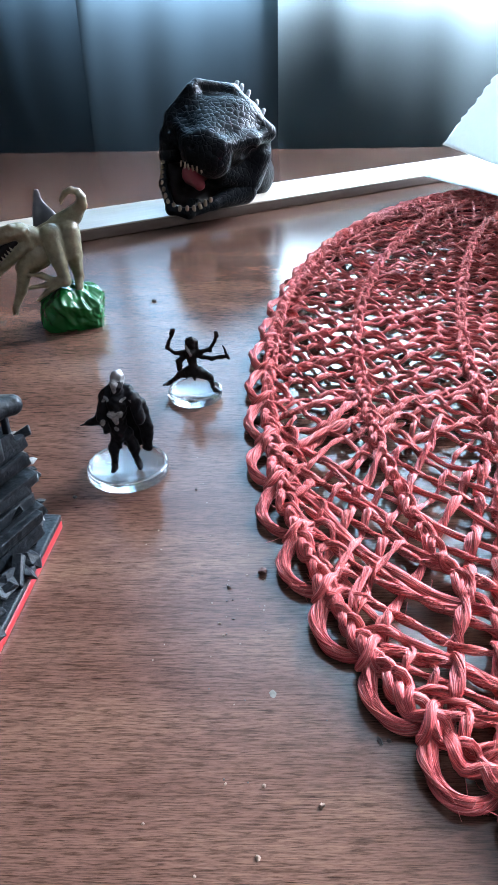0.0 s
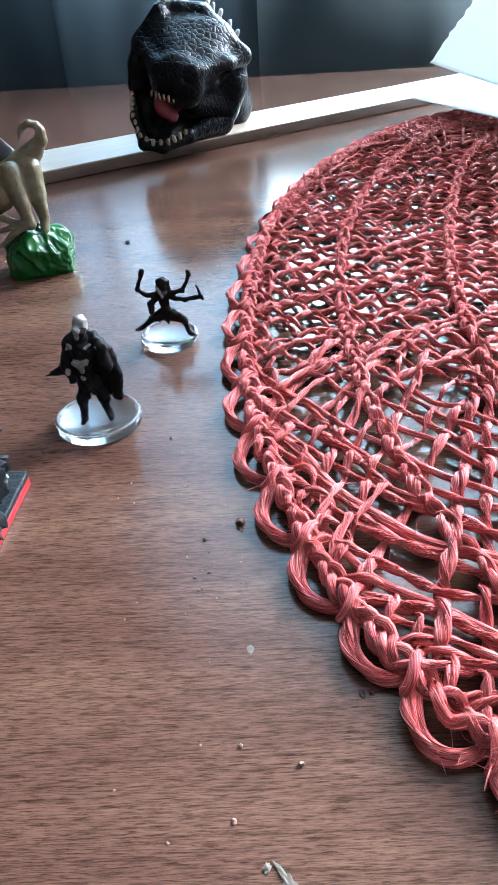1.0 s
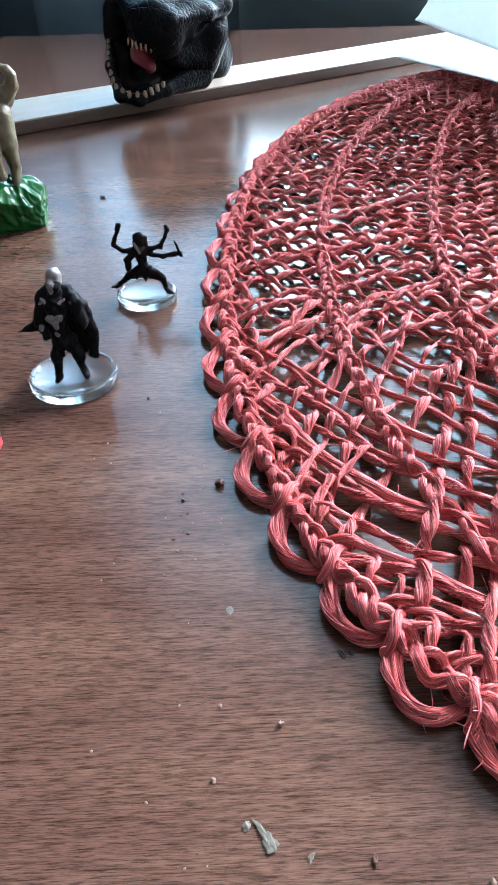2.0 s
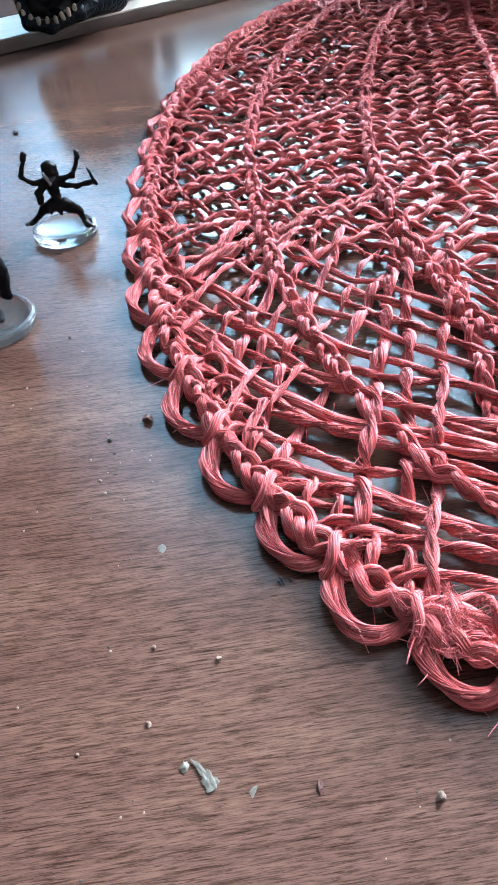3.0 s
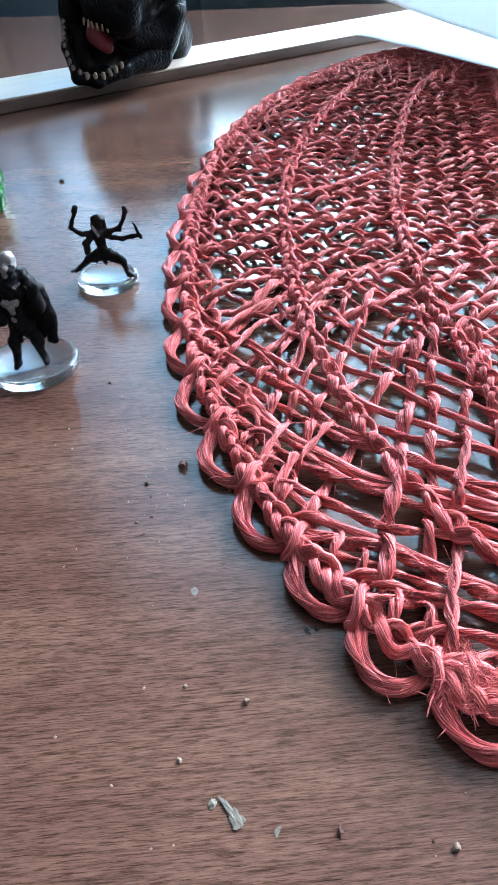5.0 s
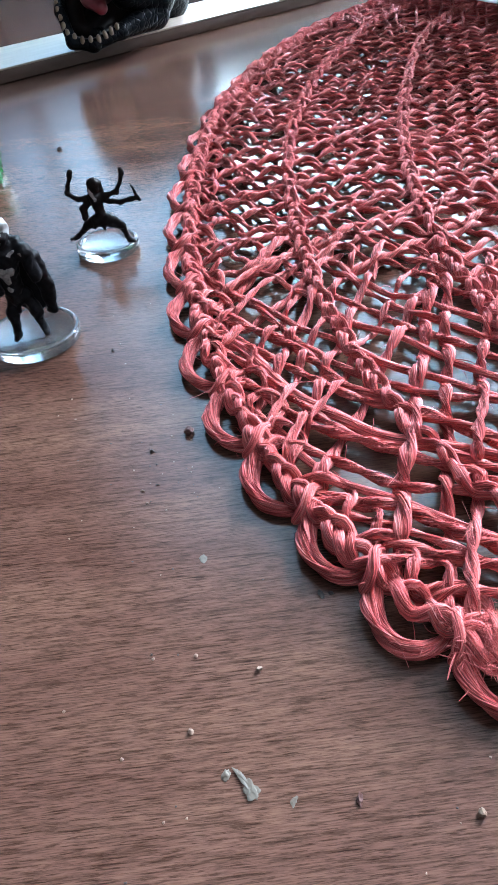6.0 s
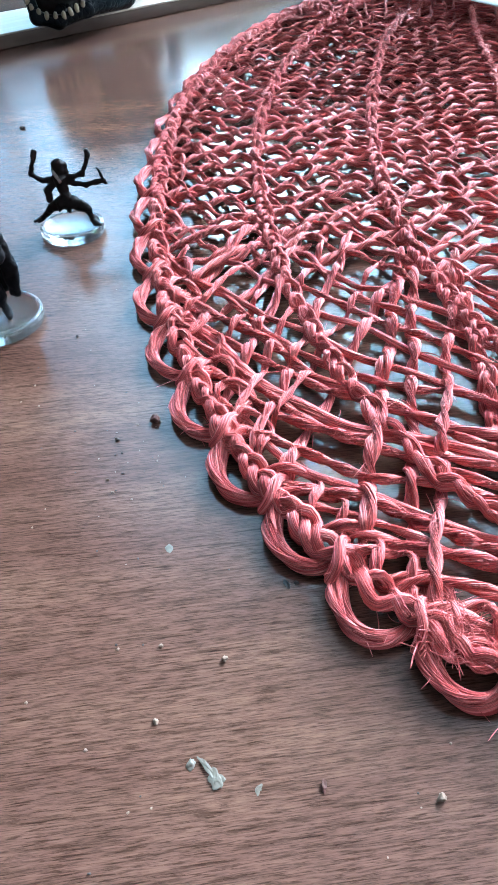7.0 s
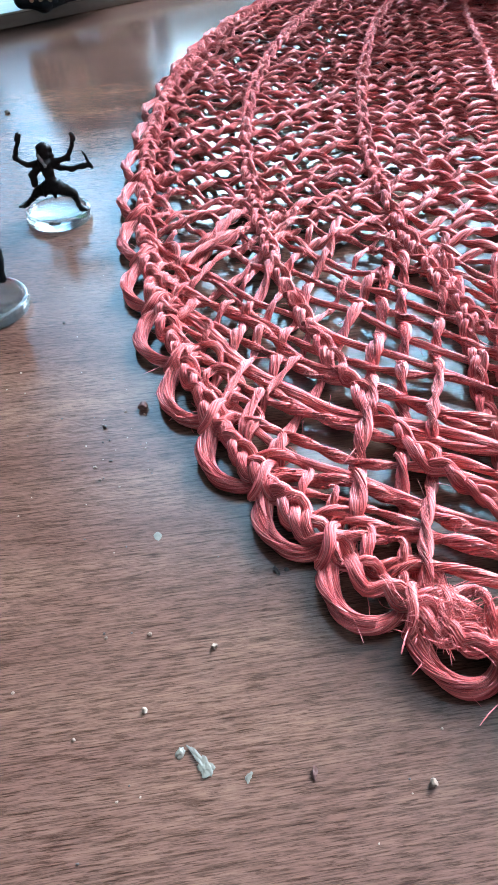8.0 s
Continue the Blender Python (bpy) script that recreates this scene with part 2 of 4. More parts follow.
def sculpt(name, prims, cell, soft=0.002, grain=None):
    """A rounded solid: the smooth union of limbs (a, b, radius a, radius b, slot[, flatten]), made into a mesh.
    A limb whose slot is None is cut away instead."""
    pts = np.array([p for limb in prims if limb[4] is not None for p in limb[:2]], float)
    pad = max(max(limb[2], limb[3]) for limb in prims if limb[4] is not None) + 3 * cell
    lo, hi = pts.min(0) - pad, pts.max(0) + pad
    axes = [np.arange(l, h + cell, cell) for l, h in zip(lo, hi)]
    dims = [len(a) for a in axes]
    grid = np.stack(np.meshgrid(*axes, indexing="ij"), -1)

    def limb_distance(p, limb):
        a, b = np.array(limb[0], float), np.array(limb[1], float)
        ab = b - a
        t = np.clip(((p - a) @ ab) / max(ab @ ab, 1e-12), 0, 1)
        d = p - a - t[..., None] * ab
        if len(limb) > 5:
            d = d * np.array(limb[5])
        return np.sqrt((d * d).sum(-1)) - (limb[2] + (limb[3] - limb[2]) * t)

    f = np.full(dims, 1.0)
    for limb in prims:
        reach = max(limb[2], limb[3]) + 2 * soft + 2 * cell
        stretch = 1 / np.minimum(1, np.array(limb[5])) if len(limb) > 5 else np.ones(3)
        a, b = np.array(limb[0], float), np.array(limb[1], float)
        low = np.clip(((np.minimum(a, b) - reach * stretch - lo) / cell).astype(int), 0, dims)
        high = np.clip(((np.maximum(a, b) + reach * stretch - lo) / cell).astype(int) + 2, 0, dims)
        near = tuple(slice(p, q) for p, q in zip(low, high))
        d, g = limb_distance(grid[near], limb), f[near]
        if limb[4] is None:
            f[near] = np.maximum(g, -d)
        else:
            f[near] = np.minimum(d, g) - np.clip(soft - np.abs(d - g), 0, None) ** 2 / (4 * soft)
    if grain is not None:
        f = f + grain(grid)
    inside = f < 0
    cells = tuple(n - 1 for n in dims)
    total, count = np.zeros((*cells, 3)), np.zeros(cells)
    for axis in range(3):
        others = [n for n in range(3) if n != axis]
        low = [slice(None)] * 3
        low[axis] = slice(0, -1)
        high = [slice(None)] * 3
        high[axis] = slice(1, None)
        fa, fb = f[tuple(low)], f[tuple(high)]
        cross = (fa < 0) != (fb < 0)
        t = np.where(cross, fa / np.where(cross, fa - fb, 1), 0)
        place = grid[tuple(low)].copy()
        place[..., axis] += t * cell
        for da in (0, 1):
            for db in (0, 1):
                cut = [slice(None)] * 3
                cut[others[0]] = slice(da, da + cells[others[0]])
                cut[others[1]] = slice(db, db + cells[others[1]])
                c = cross[tuple(cut)]
                total += place[tuple(cut)] * c[..., None]
                count += c
    live = count > 0
    index = np.full(cells, -1)
    index[live] = np.arange(live.sum())
    verts = total[live] / count[live][:, None]
    faces = []
    for axis in range(3):
        p, q = [n for n in range(3) if n != axis]
        low = [slice(1, -1)] * 3
        low[axis] = slice(0, -1)
        high = [slice(1, -1)] * 3
        high[axis] = slice(1, None)
        ia, ib = inside[tuple(low)], inside[tuple(high)]
        where = np.argwhere(ia != ib)
        if not len(where):
            continue
        flip = ia[tuple(where.T)]
        where[:, [p, q]] += 1
        corner = []
        for dp, dq in ((-1, -1), (0, -1), (0, 0), (-1, 0)):
            c = where.copy()
            c[:, p] += dp
            c[:, q] += dq
            corner.append(index[tuple(c.T)])
        quad = np.stack(corner, 1)
        turn = flip if axis != 1 else ~flip
        quad[~turn] = quad[~turn][:, ::-1]
        faces.append(quad)
    faces = np.concatenate(faces)
    middle = verts[faces].mean(1)
    solid = [limb for limb in prims if limb[4] is not None]
    near = np.argmin([limb_distance(middle, limb) for limb in solid], 0)
    slots = np.array([limb[4] for limb in solid])[near]
    return quads(name, verts, faces, None, slots)


def rope_mesh(path, radius, ridges=9, twist=150.0, flat=0.8, rng=None, taper=0.0, groove=0.68):
    """A bundle of straw as arrays: a fluted tube along path whose ridges turn about it, with coordinates along the straws."""
    path = np.asarray(path, float)
    n = len(path)
    step = np.gradient(path, axis=0)
    step /= np.linalg.norm(step, axis=1)[:, None] + 1e-12
    side = np.cross(step, (0, 0, 1.0))
    length = np.linalg.norm(side, axis=1)[:, None]
    side = np.where(length > 1e-3, side / (length + 1e-12), (1.0, 0, 0))
    above = np.cross(side, step)
    run = np.r_[0, np.cumsum(np.linalg.norm(np.diff(path, axis=0), axis=1))]
    around = 2 * ridges
    turn = np.arange(around) * 2 * np.pi / around
    deep = np.where(np.arange(around) % 2 == 0, 1.0, groove) * rng.uniform(0.88, 1.1, around)
    wave = 1 + 0.08 * np.sin(run[:, None] * 420 + rng.uniform(0, 6.3, around)[None])
    angle = turn[None] + (run * twist)[:, None] + rng.uniform(0, 6.3)
    size = radius * (1 + 0.12 * np.sin(run * 190 + rng.uniform(0, 6.3)))
    if taper:
        size = size * (1 - taper * np.abs(np.linspace(-1, 1, n)) ** 6)
    r = size[:, None] * deep[None] * wave
    verts = path[:, None] + r[..., None] * (np.cos(angle)[..., None] * side[:, None] + flat * np.sin(angle)[..., None] * above[:, None])
    verts[..., 2] = np.maximum(verts[..., 2], 0.0002)
    i, k = np.meshgrid(np.arange(n - 1), np.arange(around), indexing="ij")
    k2 = (k + 1) % around
    faces = np.stack([i * around + k, i * around + k2, (i + 1) * around + k2, (i + 1) * around + k], -1).reshape(-1, 4)
    u0 = rng.uniform(0, 40)
    uvs = np.stack([np.stack([(k + dk) / around + u0, run[i + di]], -1) for di, dk in ((0, 0), (0, 1), (1, 1), (1, 0))], 2).reshape(-1, 4, 2)
    return verts.reshape(-1, 3), faces, uvs


def straw_cord(path, radius, straws, fine, pitch, flat, lobes, groove, rng):
    """A cord of straw as arrays: straws side by side round a core, wandering and swelling along it.
    lobes 2: two plies laid round each other."""
    path = np.asarray(path, float)
    n = len(path)
    step = np.gradient(path, axis=0)
    step /= np.linalg.norm(step, axis=1)[:, None] + 1e-12
    side = np.cross(step, (0, 0, 1.0))
    side /= np.linalg.norm(side, axis=1)[:, None] + 1e-9
    above = np.cross(side, step)
    run = np.r_[0, np.cumsum(np.linalg.norm(np.diff(path, axis=0), axis=1))]

    def waves(count, slow, fast):
        w, p = rng.uniform(slow, fast, count), rng.uniform(0, 6.3, count)
        return np.sin(run[:, None] * w[None] + p[None])

    gap = 2 * np.pi / straws
    valley = gap * (np.arange(straws) + rng.uniform(-0.2, 0.2, straws))[None] + gap * 0.26 * waves(straws, 120, 420)
    wide = np.roll(valley, -1, 1) - valley + np.where(np.arange(straws) == straws - 1, 2 * np.pi, 0)
    swell = 1 + rng.uniform(-0.10, 0.08, straws)[None] + 0.09 * waves(straws, 90, 300)
    depth = groove * rng.uniform(0.6, 1.25, straws)[None] * (1 + 0.3 * waves(straws, 100, 300))
    share = np.arange(fine) / fine
    crest = np.sqrt(np.clip(1 - (2 * share - 1) ** 2, 0, 1))
    theta = (valley[..., None] + wide[..., None] * share).reshape(n, -1)
    height = (swell[..., None] * (1 - depth[..., None] * (1 - crest))).reshape(n, -1)
    if lobes == 2:
        height = height * (0.46 * np.abs(np.cos(theta)) + np.sqrt(0.64 ** 2 - (0.46 * np.sin(theta)) ** 2))
    size = radius * (1 + 0.09 * np.sin(run * 160 + rng.uniform(0, 6.3))) * (1 - 0.6 * np.abs(np.linspace(-1, 1, n)) ** 24)
    angle = theta + (2 * np.pi * run / pitch + rng.uniform(0, 6.3) + 0.3 * np.sin(run * 130))[:, None]
    r = size[:, None] * height
    verts = path[:, None] + (r * np.cos(angle))[..., None] * side[:, None] + (flat * r * np.sin(angle))[..., None] * above[:, None]
    verts[..., 2] = np.maximum(verts[..., 2], 0.0002)
    around = straws * fine
    i, k = np.meshgrid(np.arange(n - 1), np.arange(around), indexing="ij")
    k2 = (k + 1) % around
    faces = np.stack([i * around + k, i * around + k2, (i + 1) * around + k2, (i + 1) * around + k], -1).reshape(-1, 4)
    u0 = rng.uniform(0, 60)
    uvs = np.stack([np.stack([u0 + 0.45 * (k + dk) / fine, run[i + di]], -1) for di, dk in ((0, 0), (0, 1), (1, 1), (1, 0))], 2).reshape(-1, 4, 2)
    return verts.reshape(-1, 3), faces, uvs


def joined(pieces):
    verts, faces, uvs, at = [], [], [], 0
    for v, f, u in pieces:
        verts.append(v)
        faces.append(f + at)
        uvs.append(u)
        at += len(v)
    return np.concatenate(verts), np.concatenate(faces), np.concatenate(uvs)


# ---- structure: room and table ----
def setting(name, size, place, mat, label, bevel=0.0, turn=0.0):
    bm = box(bmesh.new(), size, pose(0, 0, 0), bevel)
    ob = part(name, bm, mat)
    ob.matrix_world = pose(*place, 0, 0, turn)
    for poly in ob.data.polygons:
        poly.use_smooth = False
    return tagged(ob, label, "wall" if "wall" in name else name.split("_")[0], kind="structure")


FLOOR_Z = -0.74
setting("floor", (5.0, 4.4, 0.1), (0.2, -0.55, FLOOR_Z - 0.05), FLOORING, "brown boarded floor under the table")
setting("ceiling", (5.0, 4.4, 0.1), (0.2, -0.55, 1.81), PLASTER, "plain grey plaster ceiling")
setting("wall_west", (0.1, 4.4, 2.5), (-2.25, -0.55, 0.51), PLASTER, "plain grey plastered side wall")
setting("wall_east", (0.1, 4.4, 2.5), (2.65, -0.55, 0.51), PLASTER, "plain grey plastered side wall")
setting("wall_south", (4.8, 0.1, 2.5), (0.2, -2.4, 0.51), PLASTER, "plain grey plastered rear wall")
for name, y, x0, x1, z0, z1 in (("wall_north", 1.38, -0.44, 1.70, 0.23, 1.59),):
    left, right, low, high = -2.2, 2.6, FLOOR_Z, 1.76
    wall = tagged(new(name), "grey plastered wall with a window opening", "wall", kind="structure")
    for a, b, c, d in ((left, x0, low, high), (x1, right, low, high), (x0, x1, low, z0), (x0, x1, z1, high)):
        bm = box(bmesh.new(), (b - a, 0.1, d - c), pose((a + b) / 2, y, (c + d) / 2))
        part("wall_panel", bm, PLASTER, wall).data.polygons.foreach_set("use_smooth", [False] * 6)

# Unseen board added to keep lamp light off the curtains' lower part.
sill = setting("window_sill", (2.2, 0.09, 0.03), (0.63, 1.341, 0.215), PLASTER, "plain sill board behind the curtains, added to block light spill")
sill["category"] = "window sill"

# The table: its back edge runs slightly askew to the first view.
TABLE_TURN = 3.4
table = tagged(new("table"), "varnished reddish-brown wooden table with crumbs on it", "table")
table.matrix_world = pose(0.33, 0.31, 0, 0, 0, TABLE_TURN)
part("tabletop", box(bmesh.new(), (1.48, 1.26, 0.028), pose(0, 0, -0.014), 0.004, 3), WOOD, table)
part("apron", box(bmesh.new(), (1.30, 1.08, 0.07), pose(0, 0, -0.064), 0.003), WOOD, table)
for lx in (-0.66, 0.66):
    for ly in (-0.55, 0.55):
        part("leg", box(bmesh.new(), (0.06, 0.06, 0.712), pose(lx, ly, -0.384), 0.005), WOOD, table)


def curtain(name, x0, x1, y, cloth, label, seed, hem=FLOOR_Z + 0.02):
    """A hanging panel of cloth with broad uneven folds."""
    rng = np.random.default_rng(seed)
    xs, zs = np.linspace(x0, x1, 220), np.linspace(hem, 1.6, 30)
    fold = sum(a * np.sin(xs * w + p) for a, w, p in ((0.014, 15, rng.uniform(0, 6)), (0.007, 29, rng.uniform(0, 6)), (0.002, 71, rng.uniform(0, 6))))
    ease = 0.75 + 0.25 * np.sin(zs * 1.7 + seed)
    verts = np.stack([np.broadcast_to(xs[:, None], (220, 30)) + 0.006 * np.sin(zs * 3 + seed)[None], y + fold[:, None] * ease[None], np.broadcast_to(zs[None], (220, 30))], -1).reshape(-1, 3)
    i, k = np.meshgrid(np.arange(219), np.arange(29), indexing="ij")
    faces = np.stack([i * 30 + k, (i + 1) * 30 + k, (i + 1) * 30 + k + 1, i * 30 + k + 1], -1).reshape(-1, 4)
    ob = adopt(name, quads(name, verts, faces), cloth)
    return tagged(ob, label, "curtain", "curtains at the window")


curtain("curtain", -1.3, -0.35, 1.262, CLOTH, "dark blue-grey hanging curtain panel with soft folds", 1)
curtain("curtain", -0.37, -0.05, 1.25, CLOTH_MID, "blue-grey hanging curtain panel with soft folds", 2)
curtain("curtain", -0.07, 0.80, 1.265, SHEER, "pale grey sheer curtain panel with soft folds", 3)
# Unseen extra layer, added to weaken the upper window's reflection in the tabletop.
curtain("curtain", -0.09, 0.80, 1.222, DIMMING_CLOTH, "short grey upper cloth, unseen, added to dim the window", 4, 0.50)

# ---- the woven placemat ----
MAT = dict(centre=(0.1373, 0.3429), turn=math.atan2(-0.208, 0.978), a=0.3054, b=0.1534)
mat_rng = np.random.default_rng(11)
placemat = tagged(new("placemat"), "oval brick-red placemat of knotted twisted straw cords", "placemat")
placemat.matrix_world = pose(*MAT["centre"], 0.0, 0, 0, math.degrees(MAT["turn"]))
HAIR_ROOTS = []
CROSSINGS = []
# Local axes: x across the mat, y along its spine.


def fineness(nearest):
    """Straws shown and points over each straw: fewer where the mat lies far off."""
    return (19, 3) if nearest < -0.17 else (14, 3) if nearest < -0.06 else (9, 2)


def lay(name, path, radius, pitch, flat=0.8, lobes=1, parent=None, nearest=None, groove=0.7):
    """One cord of straw laid along a path, as a part of the mat."""
    straws, fine = fineness(path[:, 1].min() if nearest is None else nearest)
    if path[:, 1].min() < -0.08:
        HAIR_ROOTS.append(np.c_[path + (0, 0, radius * 0.6), np.gradient(path, axis=0)])
    arrays = straw_cord(path, radius, straws, fine, pitch, flat, lobes, groove, mat_rng)
    return adopt(name, quads(name, *arrays), STRAW, parent or placemat)


def oval(phi, inset):
    """Points inside the mat's outline by so much; phi in radians from the far tip, turning towards the near-side edge."""
    a, b = MAT["a"], MAT["b"]
    pts = np.stack([-b * np.sin(phi), a * np.cos(phi)], -1)
    out = np.stack([-a * np.sin(phi), b * np.cos(phi)], -1)
    return pts - np.reshape(inset, (-1, 1)) * out / np.linalg.norm(out, axis=-1)[..., None]


def even_path(pts, pace):
    run = np.r_[0, np.cumsum(np.linalg.norm(np.diff(pts, axis=0), axis=1))]
    at = np.linspace(0, run[-1], max(8, int(run[-1] / pace)))
    pts = np.stack([np.interp(at, run, pts[:, n]) for n in (0, 1)], -1)
    way = np.gradient(pts, axis=0)
    way /= np.linalg.norm(way, axis=1)[:, None]
    return pts, np.stack([way[:, 1], -way[:, 0]], -1), at


def braid(name, pts, side, run, radius, spread, pitch, z0, lift):
    """Three strands plaited along a line, each a part."""
    for k in range(3):
        th = 2 * np.pi * run / pitch + 2 * np.pi * k / 3 + 0.8 * np.sin(run * 37 + k) + 0.5 * np.sin(run * 83 + 2.1 * k)
        off = spread * np.sin(th) * (1 + 0.2 * np.sin(run * 61)) + 0.0007 * np.sin(run * 90 + 2 * k) + 0.0009 * np.sin(run * 23)
        z = z0 + lift * np.sin(2 * th + 0.4)
        lay(name, np.c_[pts + side * off[:, None], z], radius, 0.05, 0.85)


def ring_path(a, b):
    phi = np.linspace(0, 2 * np.pi, 4000)
    return even_path(np.stack([-b * np.sin(phi), a * np.cos(phi)], -1), 0.0010)


braid("rim_strand", *even_path(oval(np.linspace(0, 2 * np.pi, 4000), 0.0094), 0.0010), 0.00118, 0.0016, 0.0135, 0.0038, 0.0011)
braid("ring_strand", *ring_path(0.268, 0.1055), 0.00096, 0.0014, 0.0145, 0.0044, 0.0009)
braid("ring_strand", *ring_path(0.224, 0.0585), 0.00096, 0.0014, 0.0145, 0.0044, 0.0009)
spine_y = np.linspace(-0.19, 0.19, 190)
spine_pts = np.c_[0.001 * np.sin(spine_y * 40), spine_y]
braid("spine_strand", spine_pts, np.tile((1.0, 0.0), (190, 1)), spine_y + 0.19, 0.00096, 0.0014, 0.0145, 0.0044, 0.0009)


def edge_loop(phi):
    """One loop of the scalloped edge: a thick cord out of the rim and back, and the turn that binds its root."""
    rng = mat_rng
    half = math.pi / 61
    p0 = math.radians(phi)
    centre = np.array([-MAT["b"] * math.sin(p0), MAT["a"] * math.cos(p0)])
    along = np.array([-MAT["b"] * math.cos(p0), -MAT["a"] * math.sin(p0)])
    span = np.linalg.norm(along) * half
    along /= np.linalg.norm(along)
    out = np.array([along[1], -along[0]])
    out *= np.sign(out @ centre)
    th = np.linspace(-0.24 * np.pi, 1.24 * np.pi, 40)
    reach = 0.0083 * rng.uniform(0.92, 1.08) * float(np.interp(-centre[1], (0.10, 0.20, 0.27, 0.29), (0.86, 1.0, 1.0, 1.06)))
    wide = span * 0.84
    x = -wide * np.cos(th) + 0.0016 * np.sin(th)
    root = -0.0098
    pts = centre + along * x[:, None] + out * (root + np.where(np.sin(th) > 0, reach * np.sin(th), 0.007 * np.sin(th)))[:, None]
    z = 0.0021 + 0.0009 * np.cos(th) * (1 - np.clip(np.sin(th), 0, 1)) + 0.0003 * np.sin(2 * th)
    z = z + float(np.interp(-centre[1], (0.12, 0.22), (0.0013, 0.0))) * np.clip(np.sin(th), 0, 1)
    loop = lay("edge_loop", np.c_[pts, z], 0.00140, rng.uniform(0.020, 0.030), 0.9, 2)
    inner = centre + (pts - centre) * 1.0 - out * (0.0011 + 0.0006 * np.sin(2 * th))[:, None] + along * (0.0006 * np.cos(th))[:, None]
    lay("strand", np.c_[inner, z + 0.0006 * np.cos(3 * th)], 0.00105, 0.035, 0.9, 1, loop)
    w = np.linspace(-1, 1, 18)
    knot = centre + along * (span * (0.94 + 0.16 * w))[:, None] + out * (root + 0.0008 + 0.0046 * w)[:, None]
    knot = knot + along * (0.0012 * np.sin(w * 2.6))[:, None]
    lay("binding", np.c_[knot, 0.0020 + 0.0034 * np.cos(w * 1.5)], 0.00108 * rng.uniform(0.85, 1.25), 0.05, 0.85, 1, loop, centre[1])


for k in range(61):
    edge_loop(122.1 + 360 / 61 * k)


def rim_cords():
    """Cords that wind to and fro beside the rim, one turn to a loop, and tie it to the weave."""
    phi = np.linspace(0, 2 * np.pi, 6000)
    for k, (middle, swing, radius) in enumerate(((0.0140, 0.0040, 0.00112), (0.0144, 0.0044, 0.00104))):
        turn = 61 * phi + (0.3, 0.3 + math.pi)[k] + 0.6 * np.sin(7 * phi + k)
        pts, side, run = even_path(oval(phi, middle + swing * np.sin(turn)), 0.0012)
        z = 0.0036 + 0.0012 * np.sin(run * 2 * np.pi / 0.0125 + 2.1 * k)
        lay("rim_cord", np.c_[pts, z], radius, 0.019, 0.8, 2)


rim_cords()


def inside_oval(x, y, inset):
    return (x / (MAT["b"] - inset)) ** 2 + (y / (MAT["a"] - inset)) ** 2 < 1


PITCH = 0.0098


def cross_cords(end):
    """Cords from edge to edge, bent at the spine towards one end of the mat (-1: the near end). Near that end they run
    flat and loose; over the middle they are steep, and weave with those bent the other way."""
    at, rows = 0.285, []
    while at > 0.166:
        rows.append((at, True))
        at -= float(np.interp(at, (0.17, 0.22, 0.25, 0.28), (0.0066, 0.0058, 0.0046, 0.0038)))
    rows += [(PITCH * (16 - k), False) for k in range(39)]
    for row, (start, tip) in enumerate(rows):
        s = start + (0.0020 if tip else 0.0018) * mat_rng.uniform(-1, 1)
        x = np.arange(-0.15, 0.15, 0.0013)
        far = np.sqrt(x * x + 0.00012) - 0.010
        steep = 0.95 * mat_rng.uniform(0.9, 1.1)
        bow = 0.5 * float(np.interp(s, (0.21, 0.235, 0.285), (14, 10, 6))) * mat_rng.uniform(0.85, 1.15) * far ** 2
        drop = steep * far + float(np.clip((s - 0.16) / 0.06, 0, 1)) * (bow - steep * far)
        y = s - drop + 0.0011 * np.sin(far * 2 * np.pi / 0.047 + 0.4 * mat_rng.uniform(-1, 1))
        y = y + 0.0022 * np.sin(x * 75 + mat_rng.uniform(0, 6.3)) + 0.0008 * np.sin(x * 210 + mat_rng.uniform(0, 6.3))
        meet = (0.95 * far - y) / PITCH + row
        if not tip:
            y = y + 0.0012 * np.sin(np.pi * meet) * mat_rng.uniform(-0.4, 1.2)
        keep = inside_oval(x, y, 0.0095)
        if tip:
            CROSSINGS.append((x, y, end))
        else:
            keep &= y > -0.168 + 0.008 * mat_rng.uniform(-1, 1)
        weave = -end * np.cos(np.pi * meet) * np.clip((0.19 - y) / 0.03, 0, 1)
        z = 0.0032 + 0.0009 * weave + 0.0003 * np.sin(x * 300 + mat_rng.uniform(0, 6.3))
        where = np.flatnonzero(keep)
        for run in np.split(where, np.flatnonzero(np.diff(where) > 1) + 1):
            if len(run) < 12:
                continue
            path = np.c_[x[run], end * y[run], z[run]]
            ends = np.minimum(np.arange(len(run)), np.arange(len(run))[::-1]) * 0.0015
            path[:, 2] = 0.0016 + (path[:, 2] - 0.0016) * np.clip(ends / 0.008, 0, 1)
            if tip:
                loose = mat_rng.random() < 0.4
                lay("cross_cord", path, mat_rng.uniform(0.00100, 0.00155), mat_rng.uniform(0.06, 0.14) if loose else mat_rng.uniform(0.014, 0.024), 0.66 if loose else 0.8, 1 if loose else 2)
            else:
                lay("cross_cord", path, mat_rng.uniform(0.00115, 0.00165), mat_rng.uniform(0.014, 0.026), 0.72, 2)


cross_cords(-1)
cross_cords(1)


